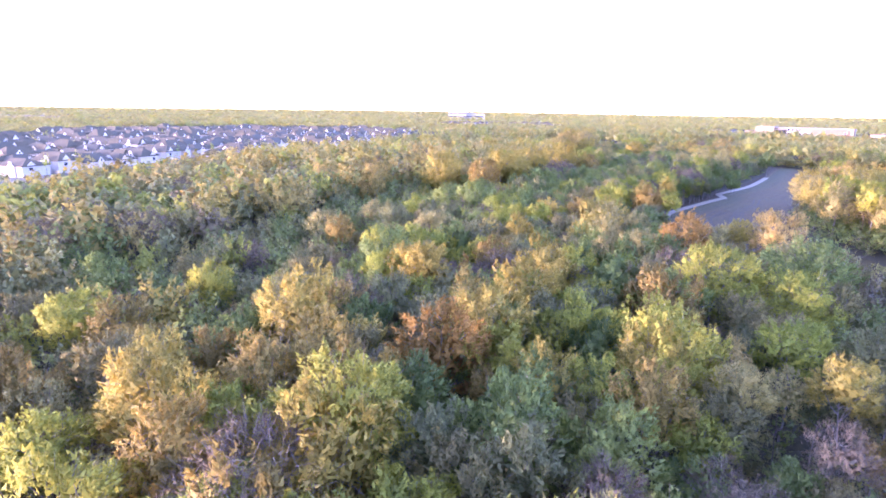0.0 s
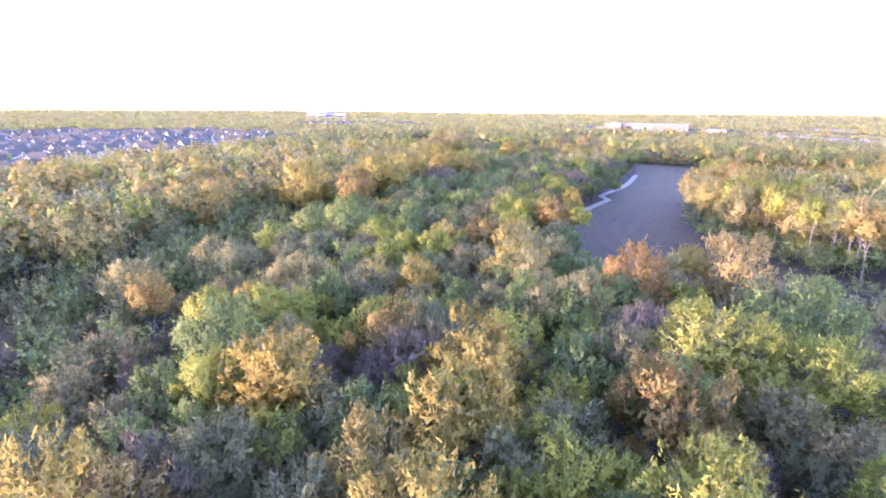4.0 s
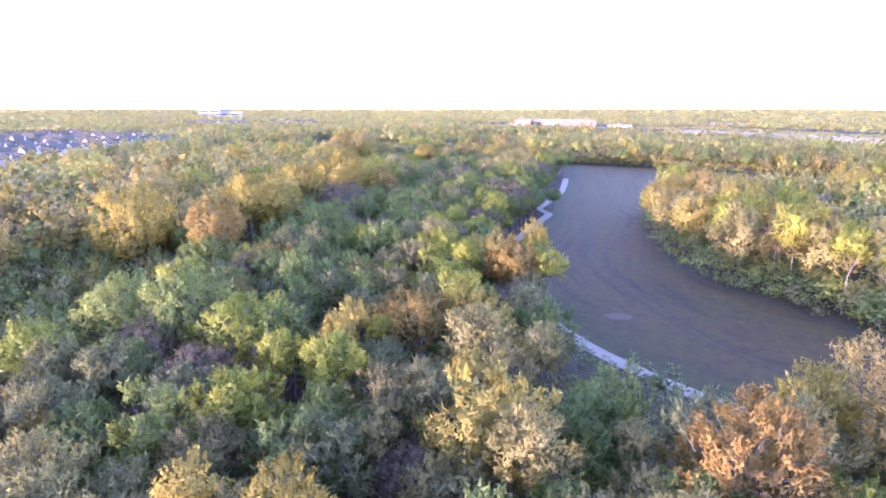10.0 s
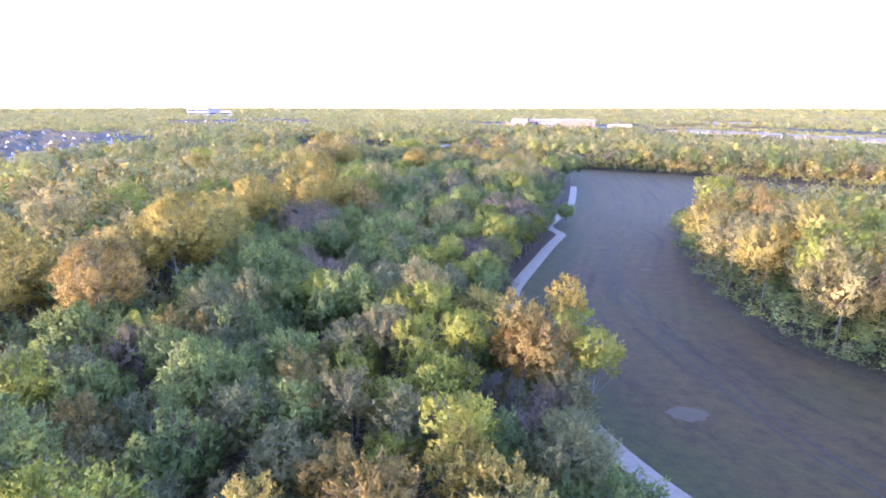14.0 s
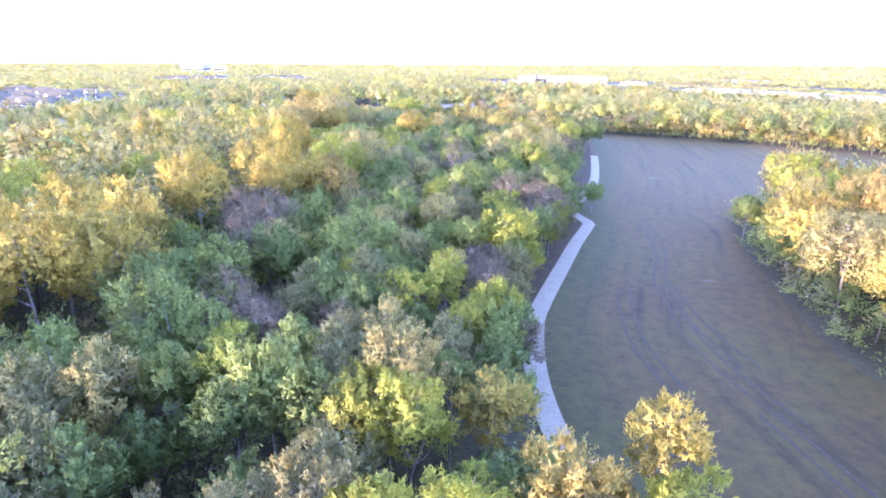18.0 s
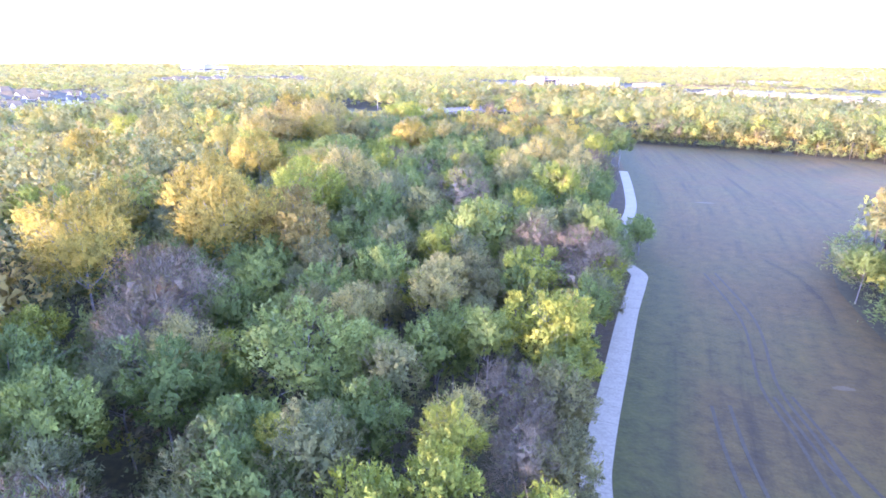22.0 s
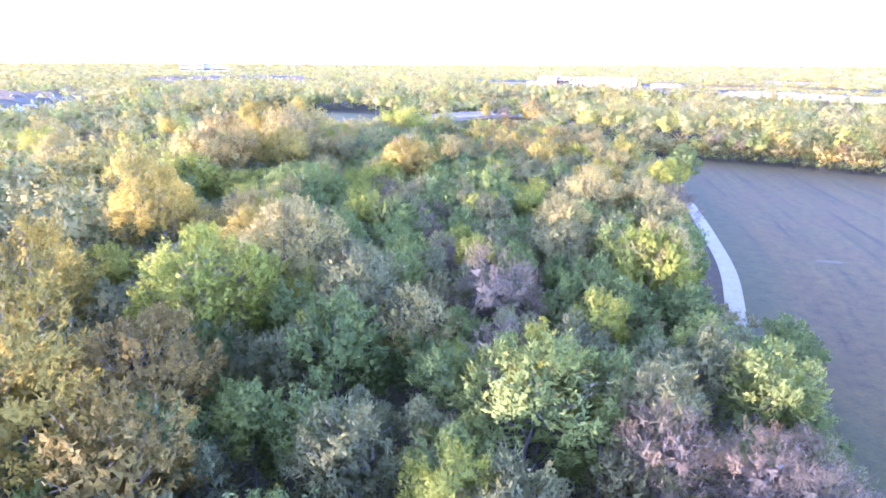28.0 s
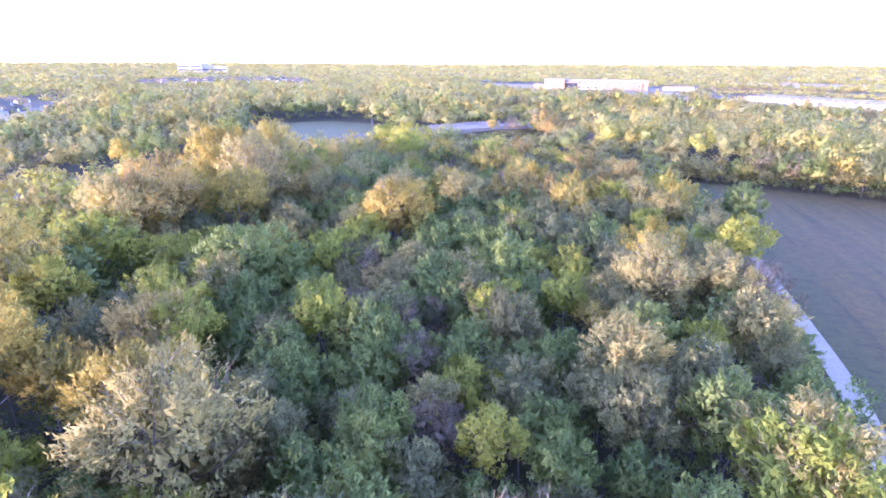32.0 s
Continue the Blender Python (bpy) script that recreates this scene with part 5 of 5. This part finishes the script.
def utility_pole(x, y, high):
    ob = new("utility_pole")
    ob.matrix_world = pose(x, y, 0, 0, 0, 28)
    tagged(ob, "pale wooden utility pole at the edge of the estate", "utility pole", "poles of the estate")
    bm = bmesh.new()
    bmesh.ops.create_cone(bm, cap_ends=True, segments=8, radius1=0.24, radius2=0.15, depth=high, matrix=pose(0, 0, high / 2))
    part("pole", bm, BARRIER, ob)
    part("crossarm", box(0, 0, high - 0.7, 2.4, 0.16, 0.2, bevel=0.02), BARRIER, ob)
    part("transformer", box(0.35, 0, high - 2.0, 0.5, 0.5, 0.9, bevel=0.08), STEEL, ob)


utility_pole(-312, 146, 11.0)
utility_pole(-322, 198, 10.0)

# ---- houses ----
ROOFS = [surface("grey_shingles", (0.056, 0.052, 0.030), (0.084, 0.077, 0.045), 0.5, 0.9, 4.0, 0.02), surface("brown_shingles", (0.064, 0.055, 0.030), (0.096, 0.083, 0.045), 0.5, 0.9, 4.0, 0.02)]
WALLS = [surface("cream_brick", (0.448, 0.392, 0.304), (0.544, 0.480, 0.384), 0.8, 0.9, 6.0, 0.01), surface("tan_brick", (0.288, 0.216, 0.144), (0.368, 0.288, 0.200), 0.8, 0.9, 6.0, 0.01), surface("grey_siding", (0.400, 0.368, 0.312), (0.480, 0.448, 0.384), 0.6, 0.8, 5.0, 0.01)]
TRIM = surface("white_trim", (0.464, 0.440, 0.400), (0.544, 0.520, 0.480), 1.0, 0.7, 6.0)
GLASS = bpy.data.materials.new("window_glass")
_, gb = tree_of(GLASS)
gb.inputs["Base Color"].default_value, gb.inputs["Roughness"].default_value, gb.inputs["Specular IOR Level"].default_value = (0.03, 0.035, 0.045, 1), 0.08, 0.8


def roof_bm(w, d, h, eave, hip, cx=0, cy=0, over=0.5):
    """A roof on a w x d block whose ridge runs along y; hip: how far the ridge stops short of the ends (0: gables)."""
    bm = bmesh.new()
    x, y = w / 2 + over, d / 2 + over
    low = [bm.verts.new((cx + a * x, cy + b * y, eave)) for a, b in ((-1, -1), (1, -1), (1, 1), (-1, 1))]
    under = [bm.verts.new((v.co.x, v.co.y, eave - 0.22)) for v in low]
    e = y - hip if hip else y
    r0, r1 = bm.verts.new((cx, cy - e, eave + h)), bm.verts.new((cx, cy + e, eave + h))
    for f in ((low[0], low[1], r0), (low[1], low[2], r1, r0), (low[2], low[3], r1), (low[3], low[0], r0, r1)):
        bm.faces.new(f)
    for k in range(4):
        bm.faces.new((low[k], under[k], under[(k + 1) % 4], low[(k + 1) % 4]))
    bm.faces.new(under[::-1])
    bmesh.ops.recalc_face_normals(bm, faces=bm.faces[:])
    return bm


def gable_wall(w, h, z, y, thick=0.25, cx=0):
    bm = bmesh.new()
    a = [bm.verts.new(v) for v in ((cx - w / 2, y - thick, z), (cx + w / 2, y - thick, z), (cx, y - thick, z + h))]
    b = [bm.verts.new((v.co.x, y, v.co.z)) for v in a]
    bm.faces.new(a)
    bm.faces.new(b[::-1])
    for k in range(3):
        bm.faces.new((a[k], b[k], b[(k + 1) % 3], a[(k + 1) % 3]))
    bmesh.ops.recalc_face_normals(bm, faces=bm.faces[:])
    return bm


def window_part(parent, x, y, z, w, h, facing):
    """A framed window in a wall that faces -y (0) or +y (1)."""
    s = 1 if facing else -1
    frame_ob = part("window", box(x, y + s * 0.02, z, w + 0.24, 0.10, h + 0.24, bevel=0.02), TRIM, parent, "white-framed window")
    part("pane", box(x, y + s * 0.06, z, w, 0.08, h), GLASS, frame_ob)


def house(kind, plain=False):
    """A two-storey suburban house: main block, a gabled front wing and a garage."""
    r = random.Random(kind)
    ob = new("house")
    wall, roof = WALLS[kind % 3], ROOFS[kind % 2]
    words = ("cream brick", "tan brick", "grey sided")[kind % 3]
    tagged(ob, words + " two-storey house with pale gables and a shingle roof", "house", "houses of the estate")
    w, d, e = r.uniform(12.0, 14.0), r.uniform(14, 18), (5.2 if kind % 3 else 3.2)
    part("wall", box(0, 0, e / 2 - 0.2, w, d, e + 0.4), wall, ob)
    part("roof", roof_bm(w, d, r.uniform(2.8, 3.5), e, 5.6 if kind % 2 else 4.4), roof, ob)
    ww = r.uniform(4.6, 5.6)
    wx = r.choice((-1, 1)) * (w / 2 - ww / 2 - 0.3)
    part("front_wing", box(wx, -d / 2 - 1.4, e / 2 - 0.2, ww, 3.2, e + 0.4), wall, ob)
    part("wing_roof", roof_bm(ww, 7.5, 2.6, e, 0, wx, -d / 2 + 0.5, 0.35), roof, ob)
    part("gable", gable_wall(ww, 2.35, e - 0.02, -d / 2 - 3.5 + 0.12, 0.25, wx), TRIM, ob, "pale gable over the front wing")
    if plain:
        for sx in (-1, 1):
            bm = gable_wall(4.0, 1.9, e - 0.1, 0.15, 0.3)
            bmesh.ops.transform(bm, matrix=pose(sx * (w / 2 + 0.55), r.uniform(-0.25, 0.25) * d, 0, 0, 0, 90 * sx), verts=bm.verts[:])
            part("side_gable", bm, TRIM if kind % 2 else WALLS[0], ob, "pale gable over the side wall")
        return ob
    part("garage_door", box(wx, -d / 2 - 3.03, 1.15, 3.6, 0.10, 2.3, bevel=0.02), TRIM, ob, "white panelled garage door")
    window_part(ob, wx, -d / 2 - 3.0, e - 1.4, 1.5, 1.3, 0)
    window_part(ob, -wx * 0.7, d / 2, min(e, 5.6) - 1.5, 1.8, 1.3, 1)
    part("back_gable", gable_wall(4.2, 1.9, e + 0.25, d / 2 + 0.45, 0.3, -wx * 0.6), wall, ob)
    for sx in (-1, 1):
        gy = r.uniform(-0.25, 0.25) * d
        bm = gable_wall(4.0, 1.9, e - 0.1, 0.15, 0.3)
        bmesh.ops.transform(bm, matrix=pose(sx * (w / 2 + 0.55), gy, 0, 0, 0, 90 * sx), verts=bm.verts[:])
        side = part("side_gable", bm, TRIM if kind % 2 else WALLS[0], ob, "pale gable over the side wall")
        part("pane", box(sx * (w / 2 + 0.75), gy, e + 0.6, 0.10, 0.8, 0.8), GLASS, side)
        part("bay", box(sx * (w / 2 + 0.25), gy, e / 2 - 0.2, 0.7, 4.2, e + 0.3), TRIM if kind % 2 else wall, ob, "pale bay under the side gable")
    part("chimney", box(w / 2 - 0.5, 1.0, e * 0.6 + 1.6, 0.8, 1.2, e * 0.8 + 1.0), wall, ob)
    return ob


sheet("estate_ground", CLEAR, 0.05, surface("estate_lawns", (0.080, 0.084, 0.048), (0.128, 0.116, 0.080), 0.08, 0.95, 0.9), "lawns, fences and drives between the houses", "ground")
rng = random.Random(5)
models = [house(k) for k in range(6)] + [house(k, True) for k in range(6)]
STREET = radians(118)         # the way in which the rows of houses run
row_x, row_y = math.cos(STREET), math.sin(STREET)
used, spots = set(), []
for a in range(-40, 41):
    for b in range(-24, 25):
        back = 15.0 if b % 2 else 0.0
        u, v = a * 17.6 + rng.uniform(-1.0, 1.0), (b // 2) * 49.0 + (0 if b % 2 == 0 else 22.5) + rng.uniform(-1, 1)
        x, y = -560 + u * row_x - v * row_y, 300 + u * row_y + v * row_x
        deep = min(far_from(np.array([x]), np.array([y]), HOUSING + HOUSING[:1])[0], 99)
        if inside(np.array([x]), np.array([y]), HOUSING)[0] and deep > 9:
            spots.append((math.hypot(x + 60, y - 100), x, y, b % 2))
spots.sort()
for n, (_, x, y, flip) in enumerate(spots[:300]):
    k = rng.randrange(6) + (6 if n > 110 else 0)
    m = pose(x, y, float(gz(x, y)), 0, 0, math.degrees(STREET) + (0 if flip else 180) + rng.choice((0, 0, 90, -90)) + rng.uniform(-4, 4)) @ Matrix.Diagonal((1, 1, rng.uniform(0.9, 1.25), 1))
    if k not in used:
        used.add(k)
        models[k].matrix_world = m
    else:
        copy_thing(models[k], m)
for k in set(range(12)) - used:
    models[k].matrix_world = pose(-520 - 18 * k, 60, 0)
far_row = random.Random(9)
for k in range(70):      # a second estate beyond the western woods
    u, v = (k % 14) / 13, (k // 14) / 4
    hx, hy = -700 + 140 * u - 150 * v + far_row.uniform(-8, 8), 760 + 150 * u + 170 * v + far_row.uniform(-8, 8)
    copy_thing(models[6 + k % 6], pose(hx, hy, float(gz(hx, hy)), 0, 0, far_row.choice((20, 110, 200, 290)) + far_row.uniform(-6, 6)))
kx = np.array([s[1] for s in spots])
ky = np.array([s[2] for s in spots])
g = np.random.default_rng(3)
yard = g.random(len(kx)) < 0.35
woods("garden_trees", kx[yard] + g.uniform(7, 10, yard.sum()), ky[yard] + g.uniform(7, 10, yard.sum()), g.choice([0, 1, 2, 4], yard.sum()), g.uniform(0.5, 0.8, yard.sum()), 7, 8, 0.45, "small garden trees between the houses", 6, 0.25, 4, category="trees")
# ---- school ----
SCHOOL_BRICK = surface("red_brick", (0.10, 0.05, 0.03), (0.14, 0.07, 0.045), 0.4, 0.9, 4.0)
SCHOOL_CREAM = surface("cream_panels", (0.119, 0.093, 0.053), (0.162, 0.128, 0.073), 0.2, 0.85, 3.0)


def terrace(name, poly, z, material, label, category):
    """A raised level stretch of ground with sloping sides."""
    cx, cy = sum(p[0] for p in poly) / len(poly), sum(p[1] for p in poly) / len(poly)
    bm = bmesh.new()
    top = [bm.verts.new((x, y, z)) for x, y in poly]
    foot = [bm.verts.new((x + (x - cx) * 0.08, y + (y - cy) * 0.08, -0.5)) for x, y in poly]
    bm.faces.new(top)
    for k in range(len(poly)):
        bm.faces.new((top[k], foot[k], foot[(k + 1) % len(poly)], top[(k + 1) % len(poly)]))
    bmesh.ops.triangulate(bm, faces=bm.faces[:])
    bmesh.ops.recalc_face_normals(bm, faces=bm.faces[:])
    me = bpy.data.meshes.new(name)
    bm.to_mesh(me)
    bm.free()
    me.materials.append(material)
    return tagged(new(name, me), label, category, kind="structure")


terrace("school_ground", SCHOOL_GROUND, 4.0, surface("school_lawn", (0.095, 0.08, 0.04), (0.14, 0.12, 0.065), 0.03, 0.95, 0.6), "pale dry lawn and car park before the school", "lawn")
for name, poly in PALE_FIELDS.items():
    terrace("dry_field", poly, {"west": 3.0, "east": 4.5, "far": 6.0, "far_west": 7.0, "northeast": 7.0}[name], surface("dry_grass_" + name, (0.135, 0.105, 0.045), (0.19, 0.15, 0.07), 0.02, 0.95, 0.4), "pale field of dry grass beyond the woods", "field")
school = new("school_building")
SCHOOL_WHITE = surface("white_panels", (0.208, 0.196, 0.168), (0.264, 0.248, 0.216), 0.2, 0.85, 3.0)
SCHOOL_TAN = surface("tan_brick_wall", (0.16, 0.125, 0.072), (0.21, 0.165, 0.10), 0.3, 0.9, 3.0)
school.matrix_world = pose(-181, 935, 4.0, 0, 0, 3) @ Matrix.Diagonal((0.88, 1, 1, 1))
tagged(school, "long cream and red brick school building with a flat roof", "school")
part("wall", box(0, 12, 5.0, 112, 24, 10.4), SCHOOL_CREAM, school)
part("west_block", box(-55, 8, 5.8, 27, 30, 12, bevel=0.1), SCHOOL_TAN, school, "tan brick end block")
part("middle_wall", box(-9, -0.2, 5.6, 34, 0.6, 11.0), SCHOOL_WHITE, school, "white wall with two rows of windows")
part("low_wing", box(-76, 4, 3.0, 16, 20, 6, bevel=0.1), SCHOOL_CREAM, school, "low cream wing")
part("east_block", box(60, 10, 5.4, 9, 29, 11.2, bevel=0.1), SCHOOL_TAN, school, "tan brick end block")
part("brick_panel", box(58, -4.6, 4.6, 3.0, 0.3, 7.0), SCHOOL_BRICK, school, "red brick panel")
part("roof", box(0, 12, 10.5, 113, 25, 0.6), GREY_CONCRETE, school, "grey roof edge")
part("entrance", box(-33, -1.5, 3.8, 13, 4, 7.6, bevel=0.1), GLASS, school, "dark glazed entrance")
part("canopy", box(-33, -4.5, 7.9, 15, 9, 0.5, bevel=0.1), GREY_CONCRETE, school)
for wx, wz in [(-22 + k * 5.2, 2.6) for k in range(6)] + [(-22 + k * 5.2, 8.0) for k in range(4)] + [(53, 4.6)]:
    frame_ob = part("window", box(wx, -0.52, wz, 4.0, 0.2, 2.9), TRIM, school)
    part("pane", box(wx, -0.60, wz, 3.5, 0.16, 2.4), GLASS, frame_ob)
shed = new("annex_building")
shed.matrix_world = pose(-92, 960, 4.0, 0, 0, 3)
tagged(shed, "low grey annex beside the school", "building")
part("wall", box(0, 0, 2.2, 34, 14, 4.4), WALLS[1], shed)
part("roof", roof_bm(34, 14, 1.4, 4.4, 0), ROOFS[0], shed)

# ---- highway wall on the east side ----
wall_a, wall_b = Vector((-30, 850, 0)), Vector((190, 610, 0))
hw = new("highway_barrier")
hw.matrix_world = pose(80, 730, 0.4, 0, 0, math.degrees(math.atan2(wall_b.y - wall_a.y, wall_b.x - wall_a.x)))
tagged(hw, "long white concrete highway wall with regular posts", "barrier")
part("wall", box(0, 0, 1.5, 326, 0.6, 4.2), BARRIER, hw)
part("deck", box(0, 9, 1.2, 326, 17, 3.6), ASPHALT, hw, "grey road deck behind the wall")
for k in range(41):
    part("post", box(-160 + k * 8, -0.1, 4.2, 1.6, 0.9, 1.8, bevel=0.08), BARRIER, hw)

# ---- far town ----
FAR_WALL = surface("far_white_walls", (0.34, 0.34, 0.34), (0.42, 0.42, 0.41), 0.05, 0.85, 0.5)


def tower(x, y, w, d, h, turn, label):
    ob = new("apartment_building")
    ob.matrix_world = pose(x, y, float(gz(x, y)), 0, 0, turn)
    tagged(ob, label, "building", "far town buildings")
    part("wall", box(0, 0, h / 2, w, d, h), FAR_WALL, ob)
    part("roof", box(0, 0, h + 0.6, w + 1, d + 1, 1.2), GREY_CONCRETE, ob)
    for f in range(int(h / 8)):
        part("window_band", box(0, -d / 2 - 0.1, 5 + f * 8, w * 0.9, 0.4, 2.6), GLASS, ob)


for ang, dist, w, h in ((42.0, 1690, 24, 27), (41.1, 1680, 26, 29), (40.2, 1700, 26, 23), (39.3, 1690, 30, 20)):
    tower(-40 - dist * math.sin(radians(ang)), 60 + dist * math.cos(radians(ang)), w, 25, h, ang, "white block of the distant town above the trees")
